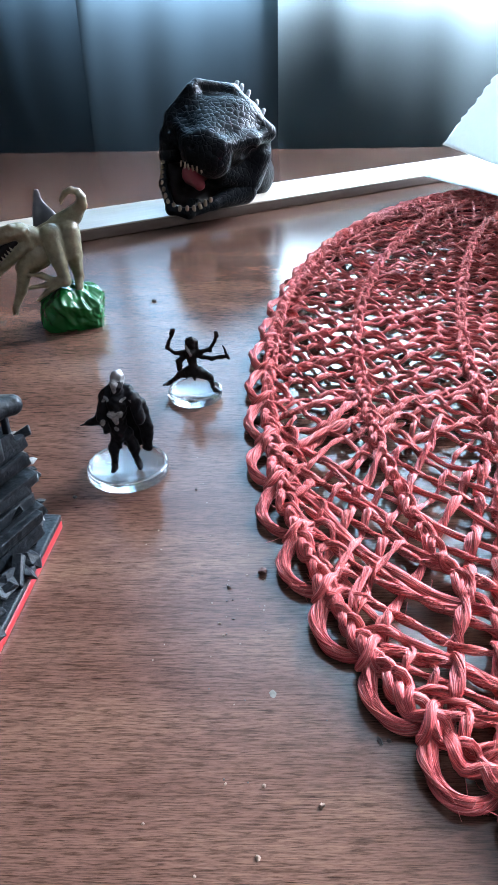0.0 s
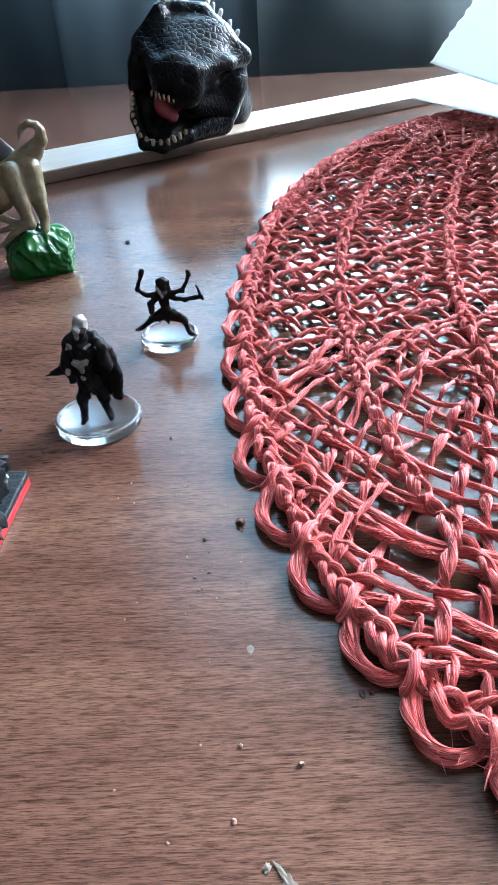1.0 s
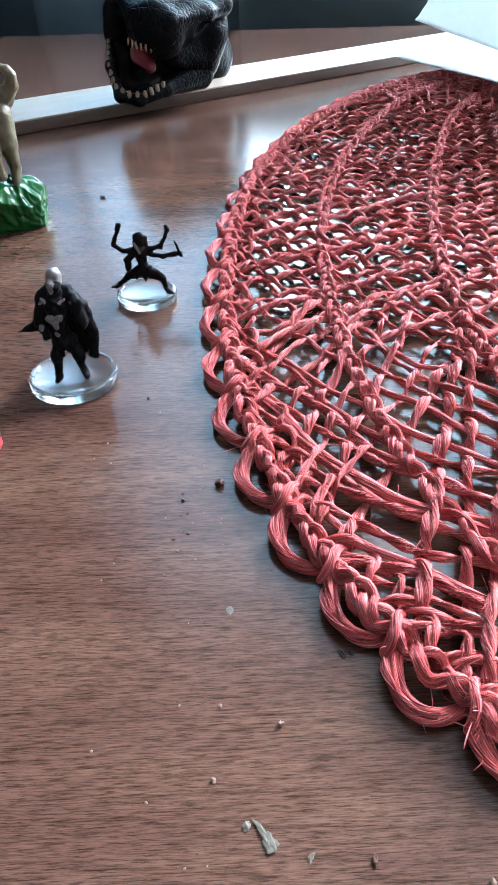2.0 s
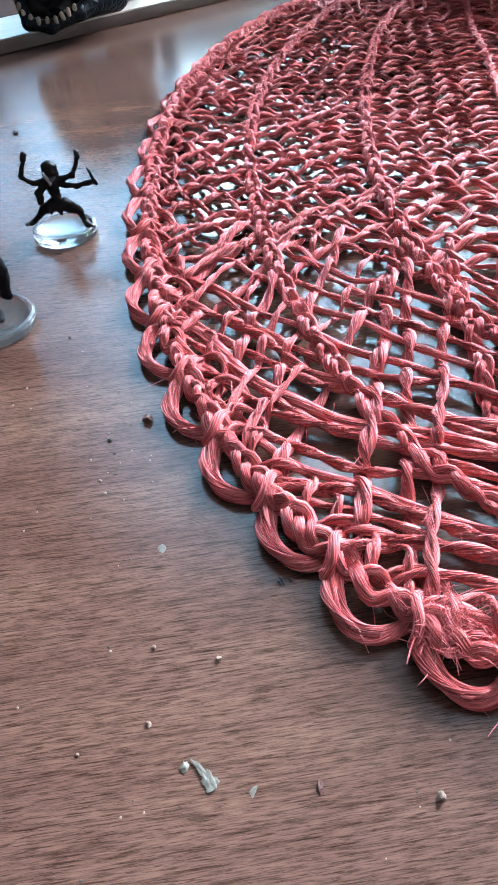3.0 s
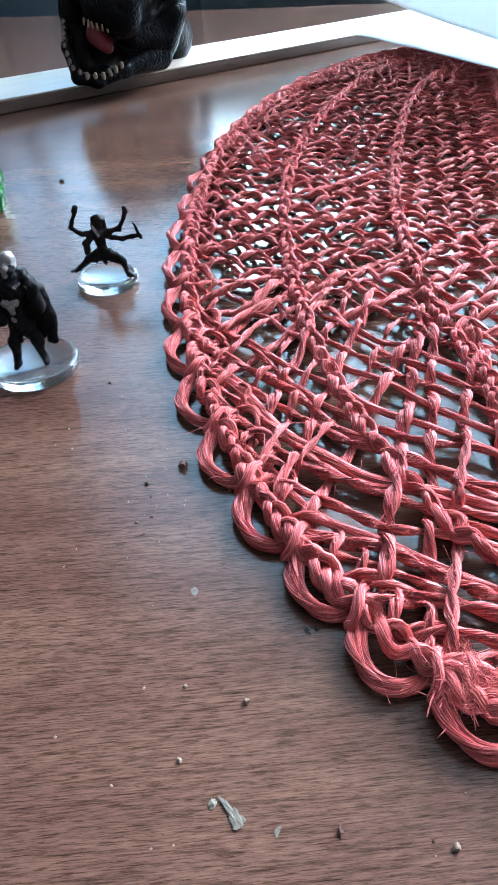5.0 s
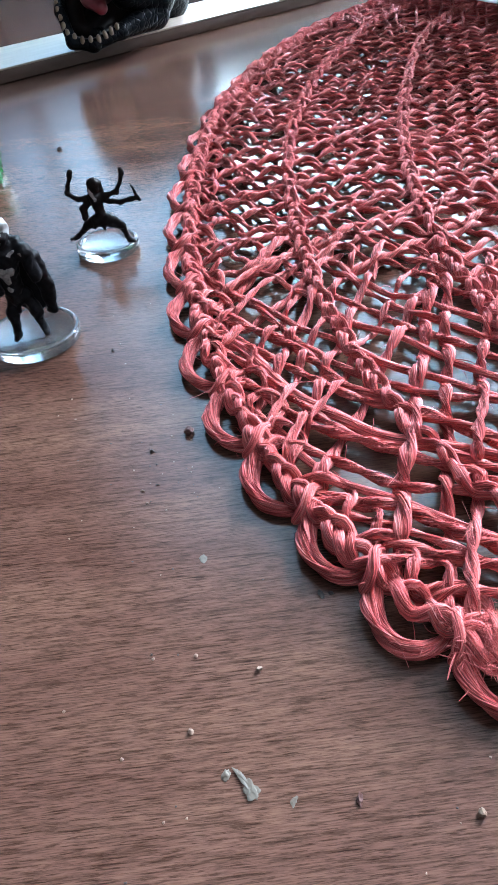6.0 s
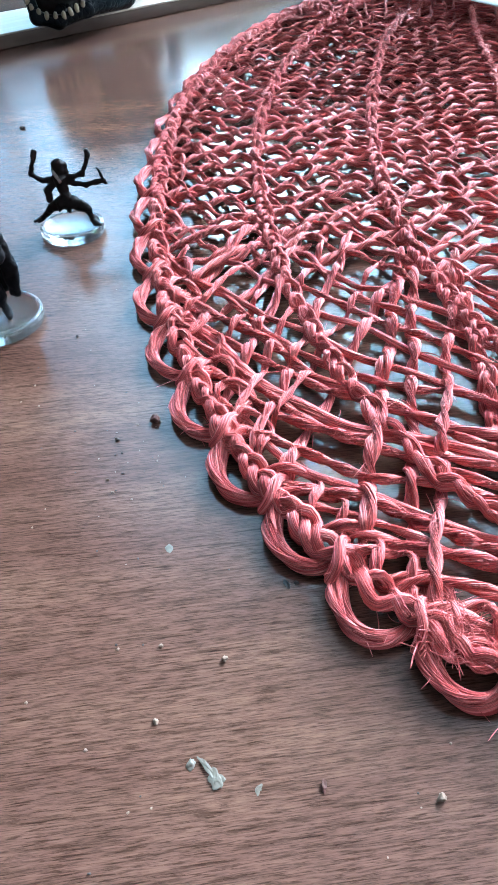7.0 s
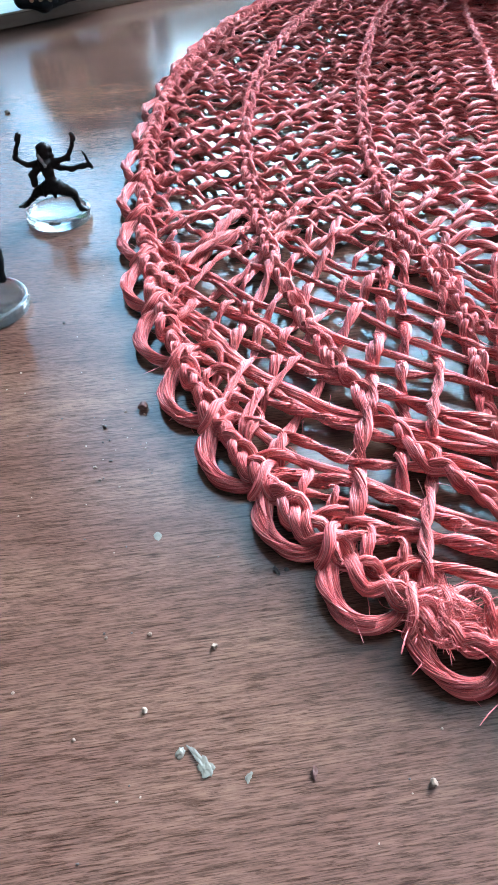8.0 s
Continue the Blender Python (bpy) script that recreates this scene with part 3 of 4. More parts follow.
def plait(pts, z, radius):
    """A flat plait of three thin strands along the mat."""
    run = np.abs(pts[:, 1] - pts[0, 1])
    first = None
    for k in range(3):
        th = 2 * np.pi * run / 0.015 + 2 * np.pi * k / 3 + mat_rng.uniform(-0.2, 0.2)
        path = np.c_[pts[:, 0] + radius * 0.95 * np.sin(th), pts[:, 1], z + 0.0007 * np.sin(2 * th)]
        strand = lay("strand" if first else "lengthwise_cord", path, radius * 0.72, 0.05, 0.8, 1, first)
        first = first or strand


def long_cords():
    """Cords along the mat at both ends of the oval, over one crossing cord and under the next."""
    for end in (-1, 1):
        x, column = -0.118, 0
        while x < 0.118:
            yy = np.arange(0.150 + 0.02 * mat_rng.uniform(-1, 1), 0.292, 0.0012)
            xx = x + (yy - 0.2) * (x * (0.5 + 30 * abs(x)) + mat_rng.uniform(-0.14, 0.14)) + 0.0005 * np.sin(yy * 210 + mat_rng.uniform(0, 6.3))
            keep = inside_oval(xx, yy, 0.0100)
            if keep.sum() > 14:
                xx, yy = xx[keep], yy[keep]
                meets = sorted(float(np.interp(x, cx, cy)) for cx, cy, side in CROSSINGS if side == end)
                knots_y, knots_z = [yy[0] - 0.004], [0.0014]
                for n, at in enumerate(meets):
                    if yy[0] < at < yy[-1] and at - knots_y[-1] > 0.003:
                        knots_y.append(at)
                        knots_z.append(0.0047 if (n + column) % 2 else 0.0015)
                knots_y.append(yy[-1] + 0.003)
                knots_z.append(0.0022)
                at = np.clip(np.searchsorted(knots_y, yy) - 1, 0, len(knots_y) - 2)
                ky, kz = np.array(knots_y), np.array(knots_z)
                t = np.clip((yy - ky[at]) / (ky[at + 1] - ky[at]), 0, 1)
                z = kz[at] + (kz[at + 1] - kz[at]) * (0.5 - 0.5 * np.cos(np.pi * t))
                pts = np.c_[xx, end * yy]
                if mat_rng.random() < 0.13:
                    plait(pts, z, 0.00120 * mat_rng.uniform(0.9, 1.15))
                else:
                    lay("lengthwise_cord", np.c_[pts, z], 0.00145 * mat_rng.uniform(0.6, 1.2), mat_rng.uniform(0.015, 0.026), 0.8, 2)
            column += 1
            x += 0.0073 * mat_rng.uniform(0.75, 1.25)


long_cords()


def stray_fibres():
    """Loose straws and frayed ends over the mat, and a frayed tuft where the last cord was tied off."""
    rng = np.random.default_rng(5)
    roots = np.concatenate(HAIR_ROOTS)
    pieces = []
    for k in range(3600):
        tuft = k < 170
        if tuft:
            base = np.r_[np.array([-0.0415, -0.2825]) + rng.normal(0, 0.0034, 2), rng.uniform(0.0040, 0.0056)]
            length, heading, bend, thick = rng.uniform(0.002, 0.0055), rng.uniform(0, 6.3), 0.8, rng.uniform(0.00005, 0.00010)
        else:
            root = roots[rng.integers(len(roots))]
            wild = rng.random() < 0.35
            base = root[:3] + rng.normal(0, 0.0006, 3) * (1, 1, 0.5)
            heading = math.atan2(root[4], root[3]) + rng.choice((0, math.pi)) + rng.normal(0, 0.9 if wild else 0.22)
            length, bend, thick = rng.uniform(0.002, 0.007), 0.8 if wild else 0.25, rng.uniform(0.00005, 0.00009 if wild else 0.00015)
        a = heading + rng.uniform(-bend, bend) * np.linspace(0, 1, 6)
        pts = base[:2] + np.cumsum(np.c_[np.cos(a), np.sin(a)] * length / 6, 0)
        rise = rng.uniform(-0.001, 0.0022 if tuft or wild else 0.0009) * np.sin(np.linspace(0, 2.2, 6))
        pieces.append(rope_mesh(np.c_[pts, np.maximum(base[2] + rise, 0.0005)], thick, 2, 0, 1.0, rng, 0.5, 0.9))
    ob = adopt("frayed_straw", quads("frayed_straw", *joined(pieces)), STRAW, placemat)
    tagged(ob, kind="stuff")


stray_fibres()

# ---- things on the table ----
strip_turn = 38.6
strip = tagged(new("wooden_strip"), "flat strip of pale planed wood lying on the table", "wooden strip")
strip.matrix_world = pose(0.0084, 0.6306, 0.0042, 0, 0, strip_turn)
# Core coloured darker to stand for the shade on the strip's front.
part("core", box(bmesh.new(), (0.66, 0.0593, 0.0068), pose(0, 0, -0.0006), 0.0004, 2), SHADED_EDGE, strip, "browner edges with their shade in the colour")
part("face", box(bmesh.new(), (0.66, 0.0595, 0.0012), pose(0, 0, 0.0034), 0.0004, 2), PALE, strip)


def clear_base(place, radius):
    """A clear plastic gaming base: a disc with a rounded rim and a sunken middle."""
    r, h = radius, 0.0032
    profile = [(0, 0), (r * 0.97, 0), (r, 0.0003), (r, h - 0.0005), (r - 0.0002, h - 0.0002), (r - 0.0005, h), (r - 0.0013, h), (r - 0.0015, h - 0.0002), (r - 0.0017, h - 0.0009), (r - 0.0020, h - 0.0010), (0, h - 0.0010)]
    ob = part("figure_base", lathe(bmesh.new(), profile, 72), CLEAR)
    ob.location = (*place, 0.0003)
    return tagged(ob, "round clear plastic base of a small game figure", "figure base", "clear bases of the figures")


KNIGHT, IMP = (-0.0568, 0.1811), (-0.0429, 0.2343)
clear_base(KNIGHT, 0.0127)
clear_base(IMP, 0.0104)


def cloaked_figure():
    z0 = 0.0029
    limbs = [
        ((-0.0022, -0.0005, 0.0140), (-0.0034, -0.0020, 0.0088), 0.0021, 0.0014, 0),
        ((-0.0034, -0.0020, 0.0088), (-0.0033, -0.0034, 0.0042), 0.0015, 0.0011, 0),
        ((-0.0033, -0.0034, 0.0042), (-0.0036, -0.0052, z0 + 0.0006), 0.0012, 0.0010, 0),
        ((0.0012, -0.0002, 0.0140), (0.0030, -0.0004, 0.0088), 0.0021, 0.0014, 0),
        ((0.0030, -0.0004, 0.0088), (0.0040, -0.0008, 0.0042), 0.0015, 0.0011, 0),
        ((0.0040, -0.0008, 0.0042), (0.0050, -0.0026, z0 + 0.0006), 0.0012, 0.0010, 0),
        ((-0.0012, -0.0008, 0.0145), (-0.0012, -0.0010, 0.0190), 0.0030, 0.0026, 0),
        ((-0.0012, -0.0010, 0.0190), (-0.0006, -0.0010, 0.0250), 0.0027, 0.0036, 0),
        ((-0.0036, 0.0, 0.0266), (0.0034, 0.0002, 0.0262), 0.0025, 0.0025, 0),
        ((-0.0050, 0.0, 0.0262), (-0.0062, -0.0020, 0.0200), 0.0021, 0.0017, 0),
        ((-0.0062, -0.0020, 0.0200), (-0.0042, -0.0042, 0.0172), 0.0016, 0.0013, 0),
        ((0.0048, 0.0, 0.0258), (0.0064, -0.0012, 0.0195), 0.0022, 0.0018, 0),
        ((-0.0002, -0.0012, 0.0292), (-0.0002, -0.0012, 0.0305), 0.0021, 0.0023, 0),
        ((0.0, 0.0, 0.0322), (0.0003, -0.0004, 0.0332), 0.0024, 0.0020, 1),
        ((-0.0004, -0.0020, 0.0312), (-0.0004, -0.0020, 0.0302), 0.0014, 0.0010, 0),
        # cloak: its back, the flare to one side, the long fall to the other
        ((-0.0006, 0.0030, 0.0255), (0.0014, 0.0042, 0.0120), 0.0044, 0.0056, 0, (1, 2.6, 1)),
        ((-0.0030, 0.0010, 0.0282), (0.0028, 0.0012, 0.0278), 0.0018, 0.0018, 0),
        ((-0.0055, 0.0018, 0.0225), (-0.0068, 0.0022, 0.0175), 0.0022, 0.0022, 0, (1, 1.7, 1)),
        ((-0.0058, 0.0016, 0.0240), (-0.0082, 0.0018, 0.0180), 0.0016, 0.0018, 0, (1, 1.5, 1)),
        ((-0.0066, 0.0020, 0.0178), (-0.0150, 0.0008, 0.0158), 0.0024, 0.0003, 0, (1, 1.5, 1)),
        ((0.0060, 0.0012, 0.0235), (0.0076, 0.0014, 0.0150), 0.0024, 0.0025, 0, (1, 1.6, 1)),
        ((0.0076, 0.0014, 0.0150), (0.0072, 0.0016, 0.0082), 0.0025, 0.0017, 0, (1, 1.6, 1)),
        # worn breastplate, buckle, collar chain, gloves and a grey face under the hood
        ((-0.0024, -0.0037, 0.0224), (0.0006, -0.0037, 0.0226), 0.0011, 0.0010, 2),
        ((-0.0012, -0.0037, 0.0222), (-0.0010, -0.0034, 0.0200), 0.0014, 0.0009, 2),
        ((-0.0012, -0.0034, 0.0172), (-0.0012, -0.0032, 0.0164), 0.0008, 0.0004, 2),
        ((-0.0042, -0.0026, 0.0274), (-0.0008, -0.0040, 0.0256), 0.0003, 0.0003, 2),
        ((-0.0008, -0.0040, 0.0256), (0.0030, -0.0030, 0.0274), 0.0003, 0.0003, 2),
        ((0.0040, -0.0020, 0.0262), (0.0054, -0.0014, 0.0254), 0.0004, 0.0004, 2),
        ((-0.0054, -0.0018, 0.0256), (-0.0046, -0.0022, 0.0262), 0.0004, 0.0004, 2),
        ((-0.0054, -0.0036, 0.0194), (-0.0046, -0.0042, 0.0180), 0.0009, 0.0007, 2),
        ((-0.0004, -0.0026, 0.0316), (-0.0004, -0.0028, 0.0300), 0.0012, 0.0009, 2),
        # breeches and boot tops
        ((-0.0034, -0.0020, 0.0100), (-0.0034, -0.0024, 0.0086), 0.0019, 0.0017, 0),
        ((0.0030, -0.0004, 0.0100), (0.0034, -0.0006, 0.0086), 0.0019, 0.0017, 0),
        ((-0.0012, -0.0022, 0.0150), (-0.0010, -0.0024, 0.0104), 0.0016, 0.0006, 0),
    ]
    def wrinkles(p):
        q = p * 1500
        return 0.00026 * np.sin(q[..., 0] + np.sin(q[..., 2] * 0.8)) * np.sin(q[..., 2] * 0.9 + 1.3 * np.sin(q[..., 1]))

    me = sculpt("game_figurine", limbs, 0.00032, 0.0006, wrinkles)
    ob = adopt("game_figurine", me, [TOY_BLACK, TOY_GREY, TOY_TRIM])
    for v in me.vertices:
        v.co.x = (v.co.x + 0.0002) * 0.90 - 0.0002
    ob.location = (*KNIGHT, 0.0003)
    return tagged(ob, "dark cloaked figurine with pale hood on clear base", "figurine", "small game figures")


def four_armed_figure():
    z0 = 0.0029
    limbs = [
        ((-0.0006, 0.0, 0.0206), (-0.0006, 0.0, 0.0222), 0.0018, 0.0019, 0),
        ((-0.0024, 0.0004, 0.0196), (-0.0018, 0.0008, 0.0222), 0.0006, 0.0010, 0),
        ((0.0016, 0.0006, 0.0180), (0.0008, 0.0008, 0.0222), 0.0007, 0.0011, 0),
        ((-0.0008, 0.0, 0.0178), (-0.0002, 0.0, 0.0130), 0.0024, 0.0016, 0),
        ((-0.0002, 0.0, 0.0130), (0.0, 0.0, 0.0105), 0.0017, 0.0023, 0),
        ((-0.0016, -0.0004, 0.0100), (0.0016, -0.0004, 0.0098), 0.0017, 0.0017, 0),
        ((0.0002, -0.0012, 0.0095), (0.0004, -0.0012, 0.0074), 0.0012, 0.0004, 0),
        ((-0.0014, 0.0, 0.0098), (-0.0056, 0.0010, 0.0082), 0.0017, 0.0012, 0),
        ((-0.0056, 0.0010, 0.0082), (-0.0096, 0.0030, 0.0044), 0.0012, 0.0008, 0),
        ((-0.0096, 0.0030, 0.0042), (-0.0112, 0.0018, z0 + 0.0008), 0.0009, 0.0006, 0),
        ((0.0014, 0.0, 0.0098), (0.0062, -0.0010, 0.0084), 0.0017, 0.0012, 0),
        ((0.0062, -0.0010, 0.0084), (0.0070, -0.0004, 0.0042), 0.0012, 0.0008, 0),
        ((0.0070, -0.0004, 0.0040), (0.0088, -0.0020, z0 + 0.0006), 0.0009, 0.0007, 0),
        ((-0.0026, 0.0, 0.0178), (-0.0064, 0.0, 0.0176), 0.0011, 0.0008, 0),
        ((-0.0064, 0.0, 0.0176), (-0.0094, 0.0, 0.0198), 0.0008, 0.0008, 0),
        ((-0.0094, 0.0, 0.0198), (-0.0074, 0.0, 0.0252), 0.0008, 0.0006, 0),
        ((-0.0074, 0.0, 0.0252), (-0.0068, 0.0, 0.0264), 0.0009, 0.0009, 0),
        ((0.0014, 0.0, 0.0180), (0.0064, 0.0, 0.0190), 0.0010, 0.0008, 0),
        ((0.0064, 0.0, 0.0190), (0.0092, 0.0, 0.0244), 0.0008, 0.0006, 0),
        ((0.0092, 0.0, 0.0246), (0.0090, 0.0, 0.0260), 0.0009, 0.0008, 0),
        ((0.0014, 0.0, 0.0168), (0.0070, -0.0006, 0.0158), 0.0010, 0.0008, 0),
        ((0.0070, -0.0006, 0.0158), (0.0124, -0.0008, 0.0170), 0.0008, 0.0008, 0),
        ((0.0132, -0.0008, 0.0162), (0.0108, -0.0008, 0.0228), 0.0007, 0.0002, 0),
        ((-0.0028, 0.0, 0.0168), (-0.0052, -0.0010, 0.0148), 0.0012, 0.0011, 0),
        ((-0.0052, -0.0010, 0.0148), (-0.0050, -0.0016, 0.0122), 0.0013, 0.0011, 0),
        # braid of hair, ragged loincloth, thighs and feet
        ((-0.0022, -0.0016, 0.0208), (-0.0004, -0.0022, 0.0178), 0.0004, 0.0004, 1),
        ((-0.0022, -0.0010, 0.0098), (-0.0026, -0.0014, 0.0080), 0.0011, 0.0004, 0),
        ((0.0020, -0.0010, 0.0098), (0.0026, -0.0014, 0.0082), 0.0011, 0.0004, 0),
        ((-0.0020, 0.0002, 0.0102), (-0.0056, 0.0010, 0.0084), 0.0021, 0.0014, 0),
        ((0.0020, 0.0000, 0.0104), (0.0060, -0.0010, 0.0086), 0.0021, 0.0014, 0),
        ((-0.0112, 0.0018, z0 + 0.0012), (-0.0118, 0.0000, z0 + 0.0016), 0.0008, 0.0006, 0),
        ((0.0076, -0.0014, z0 + 0.0006), (0.0098, -0.0030, z0 + 0.0005), 0.0009, 0.0006, 0),
    ]
    me = sculpt("game_figurine", limbs, 0.00028, 0.0005, lambda p: 0.00016 * np.sin(p[..., 0] * 1700 + 2 * np.sin(p[..., 2] * 900)) * np.sin(p[..., 2] * 1500))
    ob = adopt("game_figurine", me, [TOY_BROWN, TOY_TRIM])
    ob.location = (*IMP, 0.0003)
    return tagged(ob, "dark brown four-armed figurine with dagger on clear base", "figurine", "small game figures")


cloaked_figure()
four_armed_figure()


def foil_rock():
    bm = bmesh.new()
    made = bmesh.ops.create_icosphere(bm, subdivisions=6, radius=0.5)["verts"]
    rng = random.Random(8)
    cuts = [(Vector((rng.uniform(-1, 1), rng.uniform(-1, 1), rng.uniform(-0.25, 1))).normalized(), rng.uniform(0.36, 0.475)) for _ in range(30)]
    for v in made:
        d = v.co.normalized()
        r = min(0.52, min(far / max(d.dot(c), 0.05) for c, far in cuts))
        w = Vector((d.x + 0.5 * d.z, d.y - 0.3 * d.z, d.z * 0.55)) * 2.3
        fold = 1 - abs(noise.noise(w)) * 2.2
        fine = 1 - abs(noise.noise(w * 2.1 + Vector((3, 1, 2)))) * 2.0
        v.co = d * (r * 0.97 + 0.034 * fold + 0.022 * fine)
        v.co.z = max(v.co.z, -0.30)
    bmesh.ops.transform(bm, matrix=pose(0, 0, 0.0086) @ Matrix.Diagonal((0.0358, 0.033, 0.0295, 1)), verts=made)
    ob = part("foil_rock", bm, FOIL)
    ob.location = (-0.1118, 0.3105, -0.0002)
    return tagged(ob, "crumpled shiny green foil lump under a toy dinosaur", "foil rock")


def sail_dinosaur():
    """A tan toy dinosaur with a slate sail, standing on the green lump."""
    toy = tagged(new("toy_dinosaur"), "tan rubber toy dinosaur with grey sail and curled tail", "toy dinosaur")
    toy.location = (-0.112, 0.311, 0.0)
    body = [
        ((-0.0015, 0.002, 0.0440), (-0.0080, -0.001, 0.0405), 0.0062, 0.0064, 0),
        ((-0.0080, -0.001, 0.0405), (-0.0130, -0.005, 0.0355), 0.0064, 0.0066, 0),
        ((-0.0120, -0.005, 0.0345), (-0.0175, -0.007, 0.0290), 0.0072, 0.0046, 0),
        # neck, skull, brow and jaws
        ((-0.0105, -0.005, 0.0415), (-0.0155, -0.010, 0.0450), 0.0052, 0.0044, 0),
        ((-0.0160, -0.011, 0.0460), (-0.0225, -0.013, 0.0452), 0.0043, 0.0037, 0),
        ((-0.0225, -0.013, 0.0450), (-0.0330, -0.015, 0.0400), 0.0036, 0.0024, 0),
        ((-0.0120, -0.012, 0.0470), (-0.0180, -0.0145, 0.0490), 0.0011, 0.0013, 0),
        ((-0.0180, -0.0145, 0.0490), (-0.0250, -0.0165, 0.0475), 0.0013, 0.0010, 0),
        ((-0.0130, -0.0135, 0.0465), (-0.0115, -0.011, 0.0400), 0.0013, 0.0012, 0),
        ((-0.0160, -0.012, 0.0390), (-0.0310, -0.015, 0.0255), 0.0026, 0.0017, 0),
        ((-0.0140, -0.010, 0.0410), (-0.0170, -0.012, 0.0390), 0.0038, 0.0028, 0),
        # tail
        ((-0.0010, 0.003, 0.0455), (0.0048, 0.003, 0.0500), 0.0060, 0.0041, 0),
        ((0.0048, 0.003, 0.0500), (0.0092, 0.003, 0.0545), 0.0040, 0.0027, 0),
        ((0.0092, 0.003, 0.0545), (0.0102, 0.002, 0.0582), 0.0026, 0.0020, 0),
        ((0.0102, 0.002, 0.0582), (0.0088, 0.002, 0.0604), 0.0019, 0.0016, 0),
        ((0.0088, 0.002, 0.0604), (0.0060, 0.002, 0.0613), 0.0016, 0.0014, 0),
        ((0.0060, 0.002, 0.0613), (0.0028, 0.002, 0.0600), 0.0014, 0.0012, 0),
        ((0.0028, 0.002, 0.0600), (0.0008, 0.002, 0.0570), 0.0012, 0.0009, 0),
        ((0.0008, 0.002, 0.0570), (0.0003, 0.002, 0.0552), 0.0009, 0.0005, 0),
        # standing leg
        ((0.0026, 0.000, 0.0440), (0.0040, -0.002, 0.0335), 0.0053, 0.0042, 0),
        ((0.0040, -0.002, 0.0335), (0.0050, -0.001, 0.0235), 0.0040, 0.0022, 0),
        ((0.0050, -0.001, 0.0235), (0.0050, -0.004, 0.0185), 0.0022, 0.0019, 0),
        # striding leg with spread toes
        ((-0.0040, -0.005, 0.0430), (-0.0008, -0.0078, 0.0315), 0.0052, 0.0036, 0),
        ((-0.0008, -0.0078, 0.0315), (0.0008, -0.0088, 0.0245), 0.0034, 0.0026, 0),
        ((0.0008, -0.0092, 0.0235), (-0.0030, -0.0105, 0.0235), 0.0029, 0.0022, 0),
        ((-0.0030, -0.0105, 0.0240), (-0.0090, -0.0115, 0.0268), 0.0015, 0.0014, 0),
        ((-0.0090, -0.0115, 0.0268), (-0.0145, -0.0120, 0.0272), 0.0013, 0.0007, 0),
        ((-0.0030, -0.0110, 0.0232), (-0.0145, -0.0135, 0.0215), 0.0015, 0.0008, 0),
        ((-0.0020, -0.0115, 0.0225), (-0.0070, -0.0135, 0.0195), 0.0015, 0.0012, 0),
        ((-0.0070, -0.0135, 0.0195), (-0.0115, -0.0145, 0.0160), 0.0012, 0.0007, 0),
        # arm and claws
        ((-0.0165, -0.009, 0.0310), (-0.0200, -0.0105, 0.0190), 0.0036, 0.0024, 0),
        ((-0.0200, -0.0105, 0.0190), (-0.0238, -0.0120, 0.0115), 0.0023, 0.0015, 0),
        ((-0.0238, -0.0120, 0.0115), (-0.0252, -0.0125, 0.0082), 0.0014, 0.0006, 0),
        ((-0.0228, -0.0125, 0.0120), (-0.0226, -0.0140, 0.0088), 0.0010, 0.0005, 0),
        # ribs of muscle along the flank
        ((-0.0085, -0.0062, 0.0430), (-0.0105, -0.0098, 0.0340), 0.0010, 0.0008, 0),
        ((-0.0125, -0.0085, 0.0410), (-0.0150, -0.0110, 0.0330), 0.0009, 0.0008, 0),
    ]

    def hide(p):
        q = p * 900
        return 0.00009 * np.sin(q[..., 0] + 1.2 * np.sin(q[..., 2] * 0.7)) * np.sin(q[..., 2] * 0.8 + np.sin(q[..., 1]))

    adopt("body", sculpt("body", body, 0.0005, 0.0007, hide), TAN, toy)
    sail = [
        ((-0.0104, 0.003, 0.0602), (-0.0110, 0.003, 0.0510), 0.0015, 0.0027, 0, (1, 2.4, 1)),
        ((-0.0100, 0.003, 0.0560), (-0.0068, 0.003, 0.0500), 0.0018, 0.0034, 0, (1, 2.4, 1)),
        ((-0.0112, 0.003, 0.0510), (-0.0122, 0.003, 0.0430), 0.0028, 0.0026, 0, (1, 2.0, 1)),
        ((-0.0068, 0.003, 0.0500), (-0.0040, 0.003, 0.0475), 0.0032, 0.0030, 0, (1, 1.6, 1)),
    ]
    adopt("sail", sculpt("sail", sail, 0.0006, 0.001), SLATE, toy, "slate grey back sail")
    mouth = [((-0.0180, -0.0125, 0.0420), (-0.0310, -0.0150, 0.0330), 0.0022, 0.0030, 0)]
    adopt("mouth", sculpt("mouth", mouth, 0.0006, 0.001), GULLET, toy, "dark open mouth")
    for k in range(9):
        bm = bmesh.new()
        t = k / 8
        lathe(bm, [(0.0006, 0), (0.0003, 0.0011), (0, 0.0018)], 6)
        ob = part("tooth", bm, TOOTH, toy)
        ob.matrix_local = pose(-0.0188 - 0.011 * t, -0.0155 - 0.0015 * t, 0.0392 - 0.0105 * t, 20, -25, 0)


foil_rock()
sail_dinosaur()


